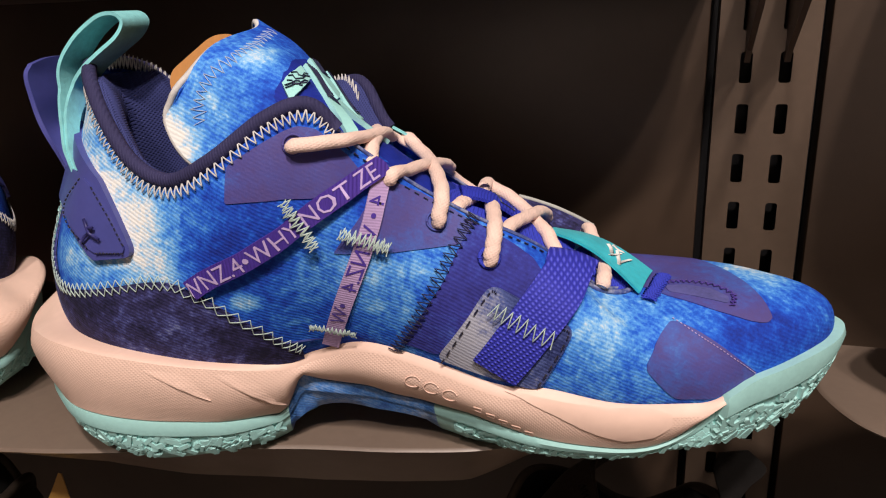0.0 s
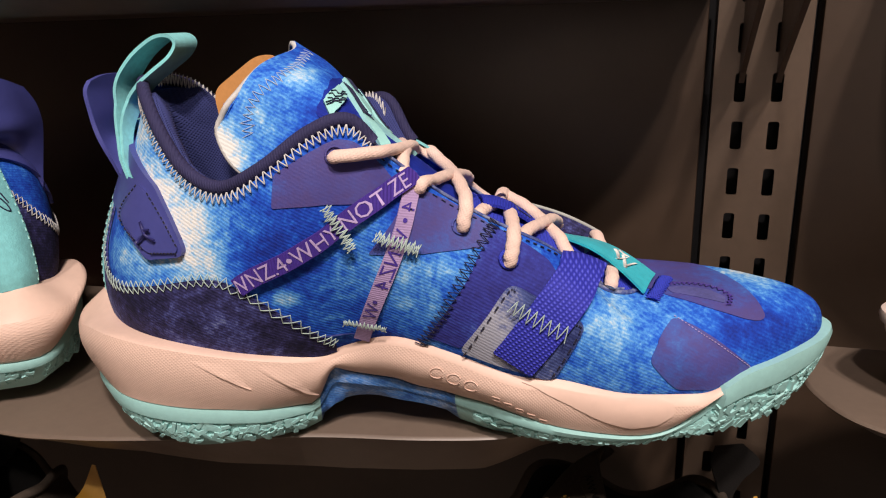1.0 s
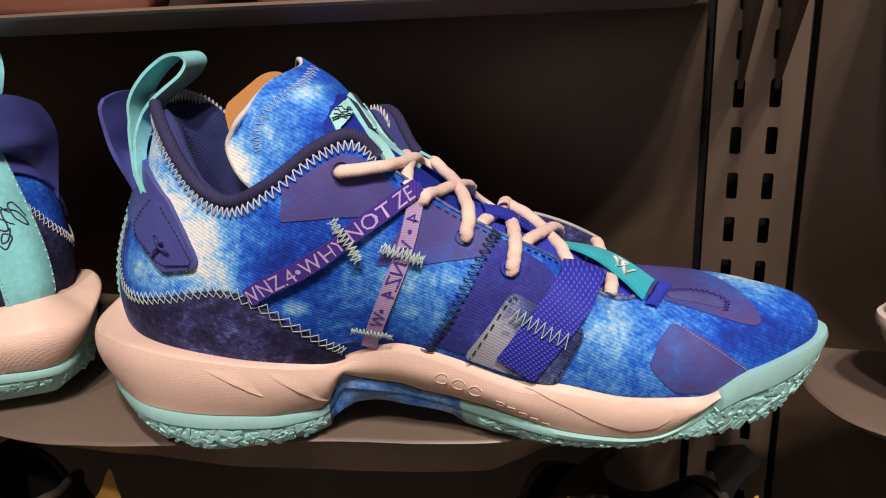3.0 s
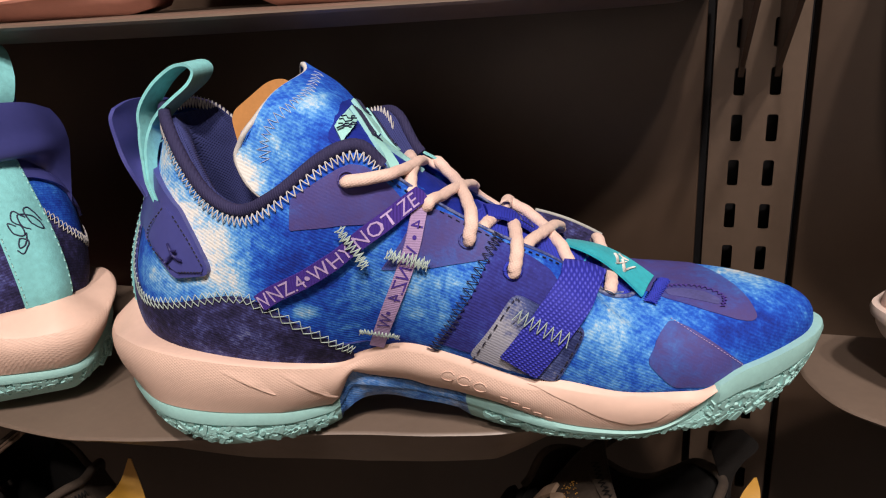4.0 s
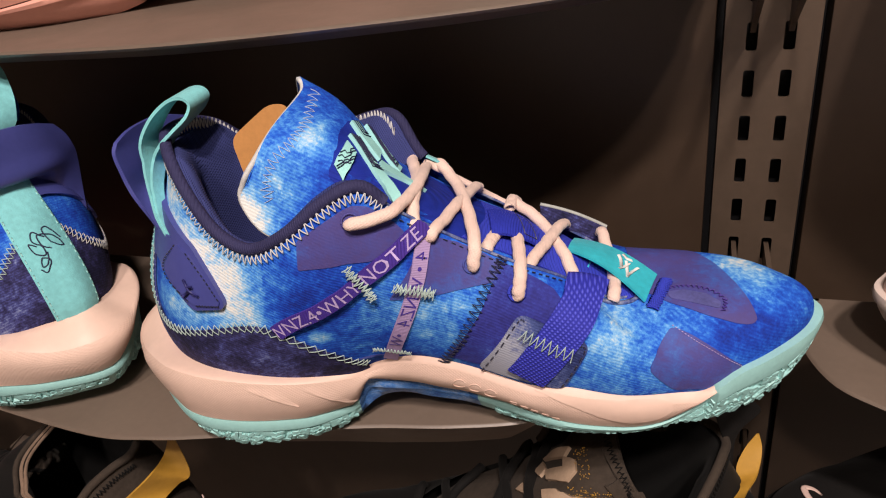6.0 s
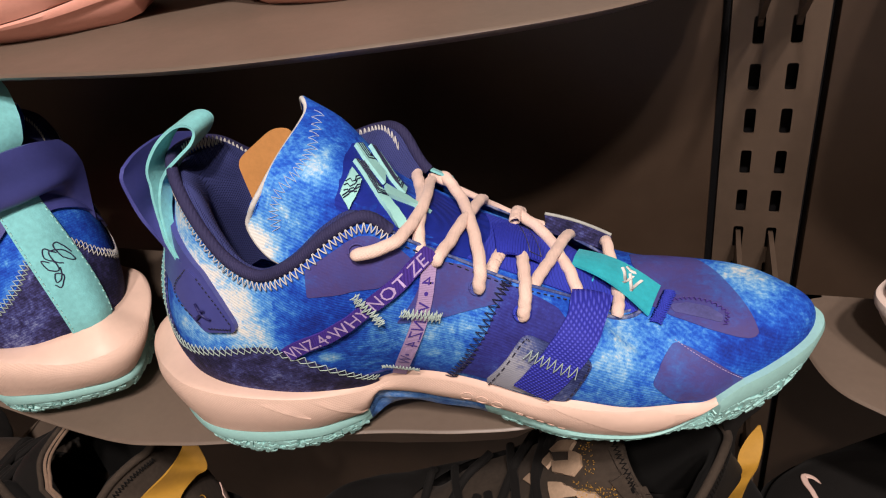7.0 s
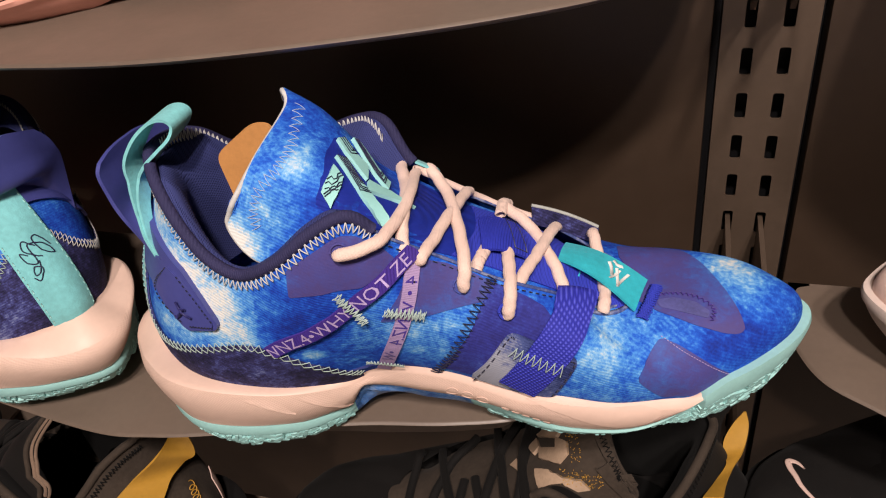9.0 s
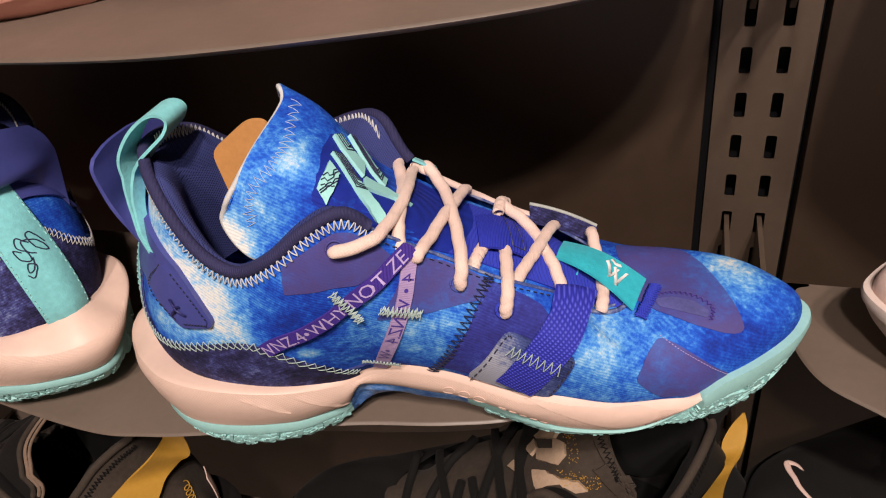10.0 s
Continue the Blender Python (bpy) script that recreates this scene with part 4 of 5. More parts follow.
wc, wside, wnor, _ = strap_frame(WEB_PATH, 60)
wg = np.array([[snap(wc[i] + wside[i] * .0158 * s, BVH, wnor[i], .0024) for s in np.linspace(-.5, .5, 7)] for i in range(60)])
top_a, top_b = np.array((.0538, -.0205, .0748)), np.array((.0698, -.0185, .0692))
if wg[8, 0, 0] > wg[8, -1, 0]:
    top_a, top_b = top_b, top_a
edge = np.array([top_a * (1 - t) + top_b * t + np.array([0, -.001, .0012 * math.sin(math.pi * t)]) for t in np.linspace(0, 1, 7)])
head = [edge - np.array([0, -.002, .003]), edge] + [edge * (1 - t) + wg[10] * t + np.array([0, -.0010, .0014]) * math.sin(math.pi * t) for t in np.linspace(.12, .88, 8)]
web = add("webbing_strap", sheet(np.concatenate([np.array(head), wg[10:]]), .0007), M_WEB, shoe, "royal blue woven webbing strap", 60)
add("zigzag_stitching", zigzag(on_near([(.0355, .0625), (.0440, .0574), (.0545, .0521)]), .0027, 8, lift=.0036, r=.00020, seed=31), M_THREAD, web, "pale green zigzag stitching")
D_PATH = [(-.0562, .0716), (-.0494, .0758), (-.0385, .0812), (-.0275, .0877), (-.0170, .0948), (-.0072, .1010), (-.0007, .1045), (.0026, .1062)]
V_PATH = [(.0024, .1035), (.0020, .1017), (.0010, .0971), (-.0005, .0902), (-.0029, .0828), (-.0058, .0756), (-.0103, .0654), (-.0145, .0559), (-.0186, .0462)]
vs_ = add("ribbon_strap", strap(V_PATH, .0058, .0011), M_STRAPL, shoe, "lilac woven ribbon with violet letters", 50)
for word, s0 in (("4", .0070), ("\u2022", .0122), ("WNZ.4", .0165), ("\u2022W", .0430)):
    add("letters", text_on(V_PATH, .0058, word, .0068, s0, True, .0017), M_VIOLET, vs_)
ds_ = add("ribbon_strap", strap(D_PATH, .0064, .0024), M_STRAPD, shoe, "violet woven ribbon with lilac letters", 50)
add("letters", text_on(D_PATH, .0064, "WNZ.4\u2022WHY NOT ZE", .00735, -.0027, False, .0030), M_LILAC, ds_)
for k, (a, b, cnt, amp, rep) in enumerate([((-.0246, .0993), (-.0160, .0850), 9, .0021, 2), ((-.0092, .0887), (.0042, .0822), 10, .0021, 2), ((-.0238, .0552), (-.0083, .0525), 11, .0015, 2)]):
    mid = ((a[0] + b[0]) / 2, (a[1] + b[1]) / 2)
    zs = [zigzag(on_near([a, mid, b]), amp * (1 - .25 * j), cnt + j, lift=.0032 if k < 2 else .0020, r=.00020, phase=j, jitter=.3, seed=40 + k * 3 + j) for j in range(rep)]
    add("bar_tack", join(zs), M_THREAD, shoe, "pale green zigzag bar tack")
put("toe_overlay", decal([near_hit(x, z) for x, z in [(.0925, .0531), (.1048, .0464), (.1140, .0402), (.1205, .0348), (.1110, .0312), (.1062, .0285), (.0937, .0272), (.0825, .0415)]], lift=.0004, corner=.003), M_PURPLE, shoe, "dull purple film overlay at the toe")
add("edge_stitching", dashes(on_near([(.0930, .0522), (.1000, .0485), (.1060, .0450), (.1130, .0402), (.1195, .0350)]), 26, r=.00018, lift=.0006), M_LILAC, shoe)

# vamp overlay, on the top of the toe box
put("vamp_overlay", decal([top_hit(x, y) for x, y in [(.0800, .0290), (.0950, .0300), (.1080, .0250), (.1150, .0130), (.1189, .0017), (.1237, -.0127), (.1262, -.0222), (.1238, -.0250), (.1180, -.0250), (.1069, -.0221), (.0931, -.0162), (.0850, -.0100), (.0850, .0010), (.0800, .0150)]], ref=(0, -.2, 1), lift=.0004, corner=.002), M_PURPLE, shoe, "dull purple film overlay on the vamp")
put("vamp_print", decal([top_hit(x, y) for x, y in [(.0930, -.0105), (.1000, -.0095), (.1080, -.0120), (.1130, -.0165), (.1120, -.0195), (.1040, -.0175), (.0940, -.0145)]], ref=(0, -.2, 1), lift=.0007, corner=.001), plain("faint_lilac_print", (0.082, 0.085, 0.27), 0.5, 0, 0.3, 90), shoe, "faint lilac print in the overlay")
add("edge_stitching", zigzag([top_hit(x, y) for x, y in [(.0930, -.0085), (.1000, -.0072), (.1080, -.0090), (.1145, -.0150), (.1130, -.0205)]], .0008, 16, ref=(0, -.2, 1), lift=.0008, r=.00022, seed=51), M_VIOLET, shoe)

# throat edge stitching, eyelets
thr = lifted(np.linspace(key_u(8.9), key_u(15.5), 121), np.full(121, .955), .0)
add("throat_stitching", dashes(thr, 44, lift=.0006, r=.00028), M_DTHREAD, shoe)
add("throat_edge", tube(RT[[int(NU * key_u(8.8)) + i for i in range(int(NU * (key_u(29.2) - key_u(8.8))))]], .0007, 6), M_FADED, shoe, "pale cut edge round the throat")
for x, z in ((.0346, .0768), (.0183, .0880), (-.0206, .1148), (.0022, .1030)):
    c = near_hit(x, z)
    n = np.array(BVH.find_nearest(Vector(c))[1])
    n = n if n[1] < 0 else -n
    e1 = np.cross(n, [0, 0, 1])
    e1 /= np.linalg.norm(e1)
    e2 = np.cross(n, e1)
    ring = [c + n * .0009 + .0030 * (math.cos(t) * e1 + math.sin(t) * e2) for t in np.linspace(0, 2 * math.pi, 33)]
    big = x > .03
    add("eyelet", tube(ring, .0007 if big else .0004, 6, up=tuple(n)), M_ROYAL if big else M_PURPLE, shoe, "royal embroidered eyelet" if big else "")

# ---- tongue: lower mesh, ribbed middle, print, stitching
nT = TG.shape[0]
add("tongue_mesh", sheet(TG[:int(nT * .40), 2:-2] + np.array([0, -.0002, .0022]), .0008), M_ROYAL, shoe, "royal blue knitted mesh over the tongue", 50)
add("tongue_rib", sheet(TG[int(nT * .385):int(nT * .55), 2:-2] + np.array([0, -.0002, .0018]), .0006), M_RIB, shoe, "royal blue ribbed tongue band", 50)
MARKS = [([(-.0266, -.0044, .1360), (-.0227, -.0090, .1330), (-.0181, -.0123, .1287), (-.0137, -.0150, .1247)], [(-.0246, -.0002, .1343), (-.0198, -.0045, .1303), (-.0148, -.0059, .1258), (-.0140, -.0098, .1251)], (.30, .55, .80), .02, .42),
         ([(-.0226, .0058, .1317), (-.0174, -.0007, .1280), (-.0119, -.0062, .1233), (-.0065, -.0101, .1188)], [(-.0213, .0101, .1286), (-.0164, .0060, .1257), (-.0111, .0008, .1221), (-.0061, -.0030, .1185)], (.06, .22, .38, .54), .05, .95),
         ([(-.0251, -.0160, .1347), (-.0201, -.0214, .1295), (-.0149, -.0276, .1226), (-.0094, -.0317, .1127)], [(-.0218, -.0130, .1321), (-.0162, -.0192, .1264), (-.0108, -.0249, .1199), (-.0066, -.0284, .1136)], (.12, .30, .48, .66, .84), .0, .62)]
WEDGE = [(-.0134, -.0146, .1244), (-.0058, -.0106, .1182), (.0029, -.0126, .1111), (-.0051, -.0163, .1170), (-.0133, -.0219, .1233)]
DIAMOND = [(-.0252, -.0216, .1339), (-.0219, -.0251, .1299), (-.0250, -.0346, .1239), (-.0275, -.0315, .1302)]
T_REF = (-.1, -.6, .7)


def print_line(pts, lift=.0034):
    return tube([snap(p, BVH_T, T_REF, lift) for p in pts], .00021, 5, up=(0, -.6, .7))


def tongue_mark(poly, lines=()):
    mark = put("tongue_mark", decal(poly, BVH_T, T_REF, .0031, .0003, .002, -.0014), M_LOGO, shoe, "mint geometric mark with dark contour lines")
    for ln in lines:
        add("contour_line", ln, M_INK, mark)


for left, right, shares, t0, t1 in MARKS:
    lc, rc = crom(left, 30), crom(right, 30)
    lines = []
    for k, s in enumerate(shares):
        end = t1 - .05 * k
        run = [lc[i] * (1 - s) + rc[i] * s for i in range(int(29 * t0), int(29 * end))]
        wob = [p + np.array([.00018, 0, .00018]) * math.sin(i * 1.3 + k) for i, p in enumerate(run)]
        e = int(29 * end) - 1
        lines.append(print_line(wob + [lc[e] * (1 - u) + rc[e] * u for u in np.linspace(s, .97, 5)[1:]]))
    tongue_mark(left + right[::-1], lines)
tongue_mark(WEDGE)
d0, d1, d2, d3 = (np.array(p) for p in DIAMOND)
dl = []
for k in range(5):
    a = d3 + (d0 - d3) * (.30 - .17 * k) if k < 2 else d3 + (d2 - d3) * (.12 * (k - 1))
    b = d1 + (d0 - d1) * (.30 - .17 * k) if k < 2 else d1 + (d2 - d1) * (.12 * (k - 1) + .08)
    dip = (d2 - d0) * (.10 if k < 3 else -.05)
    dl.append(print_line([a * .96 + b * .04, a * .75 + b * .25, a * .62 + b * .38 + dip, a * .38 + b * .62 + dip, a * .25 + b * .75, a * .04 + b * .96]))
tongue_mark(DIAMOND, dl)
put("tongue_panel", decal([(-.0300, -.0345, .1260), (-.0275, -.0180, .1370), (-.0270, -.0020, .1370), (-.0205, .0020, .1315), (-.0060, -.0030, .1180), (-.0030, -.0230, .1120), (-.0085, -.0330, .1080), (-.0200, -.0365, .1150)], BVH_T, (-.1, -.6, .7), .0016, .002, .003, -.0005), M_RIB, shoe, "dark royal cloth panel behind the mark")
add("zigzag_stitching", zigzag([(-.0425, .0090, .1450), (-.0405, -.0060, .1440), (-.0390, -.0190, .1418), (-.0405, -.0270, .1395), (-.0440, -.0315, .1372), (-.0490, -.0350, .1325), (-.0520, -.0375, .1265), (-.0515, -.0395, .1200)], .0022, 20, BVH_T, (-.1, -.6, .7), .0013, .00011, seed=61, jitter=.25), M_PALETHREAD, shoe, "pale zigzag stitching on the tongue")

card_pts = rounded([(-.0765, .1325), (-.0585, .1450), (-.0510, .1450), (-.0490, .1400), (-.0540, .1080), (-.0720, .1080)], .0045, 7)
card = bmesh.new()
card.faces.new([card.verts.new((x, -.006 + (z - .14) * .12 - .10 * (x + .06), z)) for x, z in card_pts])
ext = bmesh.ops.extrude_face_region(card, geom=card.faces[:])
bmesh.ops.translate(card, vec=(0, .0016, 0), verts=[v for v in ext["geom"] if isinstance(v, bmesh.types.BMVert)])
put("card_insert", card, M_CARD, shoe, "tan card insert standing in the shoe")

# ---- laces
LACES = [
    [(-.0207, -.0480, .1138), (-.0192, -.0502, .1152), (-.0130, -.0480, .1152), (-.0070, -.0425, .1152), (-.0040, -.0306, .1138), (-.0020, -.0160, .1125), (-.0025, .0000, .1100), (-.0040, .0130, .1065), (-.0045, .0230, .1045)],
    [(-.0120, .0280, .1070), (-.0095, .0180, .1080), (-.0062, .0060, .1080), (-.0030, -.0110, .1112), (-.0018, -.0282, .1110), (-.0005, -.0380, .1060)],
    [(.0045, -.0372, .1005), (.0058, -.0365, .1035), (.0083, -.0252, .1020), (.0114, -.0076, .1000), (.0138, .0030, .0982), (.0160, .0180, .0950), (.0170, .0255, .0915)],
    [(-.0010, .0265, .1035), (.0020, .0240, .1035), (.0055, .0190, .1010), (.0105, .0090, .0995), (.0147, -.0060, .0985), (.0180, -.0200, .0975), (.0202, -.0330, .0955), (.0196, -.0368, .0905), (.0190, -.0362, .0868)],
    [(.0342, -.0095, .0868), (.0348, -.0150, .0872), (.0357, -.0240, .0866), (.0364, -.0345, .0846), (.0358, -.0388, .0800), (.0351, -.0392, .0765), (.0348, -.0360, .0745)],
    [(.0280, -.0085, .0885), (.0262, -.0155, .0895), (.0240, -.0235, .0895), (.0228, -.0290, .0875)],
    [(.0385, -.0300, .0812), (.0405, -.0245, .0828), (.0440, -.0150, .0824), (.0475, -.0040, .0810), (.0505, .0070, .0792), (.0530, .0170, .0760), (.0540, .0240, .0715)],
    [(.0300, .0240, .0855), (.0340, .0180, .0855), (.0400, .0130, .0832), (.0455, .0065, .0802), (.0500, -.0040, .0780), (.0530, -.0110, .0766), (.0555, -.0185, .0732), (.0565, -.0220, .0700)],
    [(.0690, .0265, .0645), (.0695, .0220, .0685), (.0705, .0120, .0672), (.0718, .0010, .0650), (.0722, -.0110, .0640), (.0718, -.0190, .0640), (.0708, -.0225, .0615)],
    [(-.0053, .0225, .1062), (-.0011, .0239, .1028), (.0048, .0241, .0988), (.0152, .0260, .0912), (.0234, .0300, .0835), (.0344, .0310, .0768), (.0456, .0305, .0718), (.0589, .0286, .0673)],
    [(.0330, .0270, .0825), (.0315, .0210, .0868), (.0306, .0120, .0870)]]
for k, p in enumerate(LACES):
    c = crom(p, 60)
    wob = np.array([[math.sin(i * .9 + k) * .00012, math.cos(i * .7 + k) * .00012, math.sin(i * .5) * .0001] for i in range(60)])
    taper = np.concatenate([[.78, .9], np.ones(56), [.9, .78]])
    add("lace", tube(c + wob, .0025 * taper * (.62 if k == 9 else 1), 12, .80, up=(0, -.5, .85)), M_LACE, shoe, "round cream-pink lace")

ta, tb = np.array([(-.0045, .0235, .1082), (-.0040, .0262, .1074), (-.0030, .0285, .1045)]), np.array([(.0035, .0235, .1036), (.0042, .0265, .1026), (.0045, .0285, .0998)])
add("mint_tab", sheet(np.array([ta * (1 - t) + tb * t for t in np.linspace(0, 1, 5)]), .0010), M_MINTRIB, shoe, "small mint cloth tab behind the laces", 50)
# webbing loop over the tongue, and the stitched box at its end
la, lb = np.array([(.0252, -.0165, .0878), (.0245, -.0100, .0884), (.0230, .0000, .0872), (.0213, .0100, .0848)]), np.array([(.0440, -.0125, .0785), (.0432, -.0070, .0795), (.0408, .0040, .0790), (.0378, .0145, .0770)])
la, lb = crom(la, 12), crom(lb, 12)
g = np.array([la * (1 - t) + lb * t + np.array([0, -.0014, .0020 * math.sin(math.pi * t) + .0034]) for t in np.linspace(0, 1, 14)])
add("lace_loop", sheet(g, .0011), ribbed("royal_lace_loop", (0.028, 0.042, 0.46), 330.0, 8.0, 0.0004), shoe, "royal ribbed webbing lace loop", 50)
add("box_stitching", join([tube([g[i, j] + np.array([0, -.0004, .0009]) for i, j in run], .00022, 5) for run in ([(9, 2), (9, 5), (9, 8), (9, 11)], [(12, 2), (12, 5), (12, 8), (12, 11)], [(9, 2), (10, 2), (12, 2)], [(9, 11), (10, 11), (12, 11)])]), M_DTHREAD, shoe)
# lacing tab on the far side
g = np.array([[(x, y + .0012 * k, z + .0025 * k) for k in range(4)] for x, y, z in crom([(.043, .0270, .0710), (.050, .0268, .0690), (.058, .0262, .0662), (.066, .0255, .0625), (.072, .0250, .0592)], 24)])
far_tab = add("far_lace_tab", sheet(g, .0012), M_HEELQ, shoe, "dark denim lacing tab with pale cut edge", 50)
add("cut_edge", tube(g[:, -1] + np.array([0, 0, .0004]), .0008, 6), M_GREYEDGE, far_tab)

# teal label, with a plain white mark, and the stitches that hold it
lft = crom([(.0574, .0122, .0708), (.0556, .0038, .0736), (.0540, -.0043, .0748)], 9)
rgt = crom([top_hit(.0905, .0005, .0014), top_hit(.0870, -.0085, .0014), top_hit(.0836, -.0174, .0014)], 9)
g = np.array([lft * (1 - t) + rgt * t + np.array([0, 0, .0036 * math.sin(math.pi * t)]) for t in np.linspace(0, 1, 26)])
label_ = add("label", sheet(g, .0009), M_TEAL, shoe, "teal satin label with a white mark", 50)
fold = np.array([lft * (1 - t) + (lft * .72 + rgt * .28) * t + np.array([-.0006 + .0006 * t, 0, -.0016 - .0012 * math.sin(math.pi * t)]) for t in np.linspace(0, 1, 8)])
add("fold", sheet(fold, .0007), M_TEAL, label_)


def on_label(a, b):
    """A point of the label: a along it, b across (0 far edge, 1 near edge)."""
    i, j = a * 25, b * 8
    return g[min(int(i), 24), min(int(j), 7)] * (1 - (i % 1)) + g[min(int(i) + 1, 25), min(int(j) + 1, 8)] * (i % 1) + np.array([0, -.0002, .0005])


for a0, b0, a1, b1 in ((.56, .26, .64, .72), (.63, .74, .70, .34), (.66, .30, .74, .76), (.73, .78, .80, .30), (.60, .20, .72, .16)):
    add("mark_bar", tube([on_label(a0, b0), on_label((a0 + a1) / 2, (b0 + b1) / 2), on_label(a1, b1)], .0012, 6, .12), M_WHITE, label_)
add("edge_stitching", dashes(g[22, :] + np.array([0, 0, .0004]), 6, BVH, (0, 0, 1), .0002), M_MINT, label_)
tack = [top_hit(x, y) for x, y in [(.0940, -.0030), (.0905, -.0115), (.0862, -.0205)]]
add("bar_tack", join([zigzag(tack, .0024, 16, ref=(0, 0, 1), lift=.0012 + .0004 * k, r=.00036, phase=k, seed=71 + k) for k in (0, 1)]), M_ROYAL, shoe, "royal blue zigzag bar tack")
vee = lifted(np.linspace(key_u(13.4), key_u(17.5), 40), np.full(40, .93), 0)
add("throat_piping", tube([p + [0, 0, .0006] for p in vee], .0009, 6), M_FADED, shoe, "pale blue piping at the throat's foot")

# ---- heel badge
B_OUT = [(-.1105, .0947), (-.1027, .0928), (-.0919, .0813), (-.0893, .0793), (-.0742, .0803), (-.0729, .0820), (-.0742, .0853), (-.0790, .0926), (-.0867, .1035), (-.0963, .1119), (-.1020, .1162), (-.1065, .1180), (-.1108, .1150), (-.1135, .1050)]
badge = put("heel_badge", decal(on_near(B_OUT), lift=.0023, corner=.0016, sink=.001), M_FLAP, shoe, "navy moulded rubber badge")
B_IN = [(-.0919, .1035), (-.0878, .1009), (-.0812, .0922), (-.0759, .0838), (-.0767, .0822), (-.0872, .0815), (-.0899, .0828), (-.1009, .0925)]
put("inset", decal(on_near(B_IN), lift=.0030, corner=.0012, sink=-.0018), M_FLAP, badge, "raised panel within the badge")
for run, cnt in ((B_IN[1:4], 12), (B_IN[4:6], 8), (B_IN[6:] + B_IN[:1], 16)):
    add("edge_stitching", dashes(on_near(run), cnt, lift=.0031, r=.00030), M_DTHREAD, badge)
for a, b in (((-.0894, .0914), (-.0877, .0874)), ((-.0877, .0874), (-.0910, .0847)), ((-.0877, .0874), (-.0840, .0859)), ((-.0889, .0889), (-.0860, .0890))):
    add("mark_bar", tube([near_hit(*a, .0042), near_hit((a[0] + b[0]) / 2, (a[1] + b[1]) / 2, .0044), near_hit(*b, .0042)], .0006, 6, .6, up=(0, -1, 0)), M_NAVY, badge)

# ---- midsole relief and the outsole's tread
def sole_hit(x, z, lift=0):
    p, n, _, _ = BVH_S.ray_cast(Vector((x, -.2, z)), Vector((0, 1, 0)))
    return np.array(p if p else BVH_S.find_nearest(Vector((x, -.06, z)))[0])


def sole_wedge(a, c, tip):
    """A moulded ridge: a sharp lower edge from a to the tip, fading out towards c."""
    a, c, tip = (np.array(q) for q in (a, c, tip))
    rows = []
    for s in np.linspace(0, 1, 26):
        low, high = a + (tip - a) * s, c + (tip - c) * s
        h = .0011 * min(1, s * 1.8) * (1 - .5 * s)
        row = []
        for u, share in ((-.06, -.3), (0, .85), (.05, 1.0), (.2, .82), (.4, .58), (.6, .32), (.8, .1), (1.0, -.25)):
            x, z = low + (high - low) * u + np.array([-.0004, -.0004]) * (u < 0)
            row.append(snap(sole_hit(x, z), BVH_S, (0, -1, .1), h * share - .00005))
        rows.append(row)
    v = [p for row in rows for p in row]
    add("sole_wedge", (v, grid_faces(len(rows), 8)), M_FOAM, shoe, "raised wedge moulded on the midsole", 60)


sole_wedge((-.0785, .0434), (-.0610, .0419), (-.0578, .0303))
sole_wedge((-.0562, .0402), (-.0430, .0384), (-.0375, .0215))
put("sole_swoop", decal([sole_hit(x, z) for x, z in [(.0383, .0335), (.0455, .0325), (.0579, .0295), (.0720, .0270), (.0860, .0266), (.0925, .0240), (.0925, .0205), (.0870, .0160), (.0777, .0150), (.0687, .0189), (.0580, .0248), (.0490, .0290)]], BVH_S, (0, -1, .1), .0005, .001, .0025), M_FOAMSMOOTH, shoe, "smooth raised sweep on the midsole", 80)
for i in range(5):
    x, z = .0300 + i * .0042, .0245 - i * .0021
    ring = [sole_hit(x + dx, z + dz) + np.array([0, -.0002, 0]) for dx, dz in ((-.0013, .0012), (.0013, .0008), (.0014, -.0010), (-.0012, -.0006), (-.0013, .0012))]
    add("raised_letter_bar", tube(ring, .00018, 5, up=(0, -1, 0)), M_FOAMSMOOTH, shoe)
for i in range(3):
    x, z = .0085 + i * .0062, .0335 - i * .0022
    ring = [sole_hit(x + .0026 * math.cos(t), z + .0023 * math.sin(t)) + np.array([0, -.0003, 0]) for t in np.linspace(0.3, 5.6, 18)]
    add("raised_letter_bar", tube(ring, .00020, 5, up=(0, -1, 0)), M_FOAMSMOOTH, shoe)


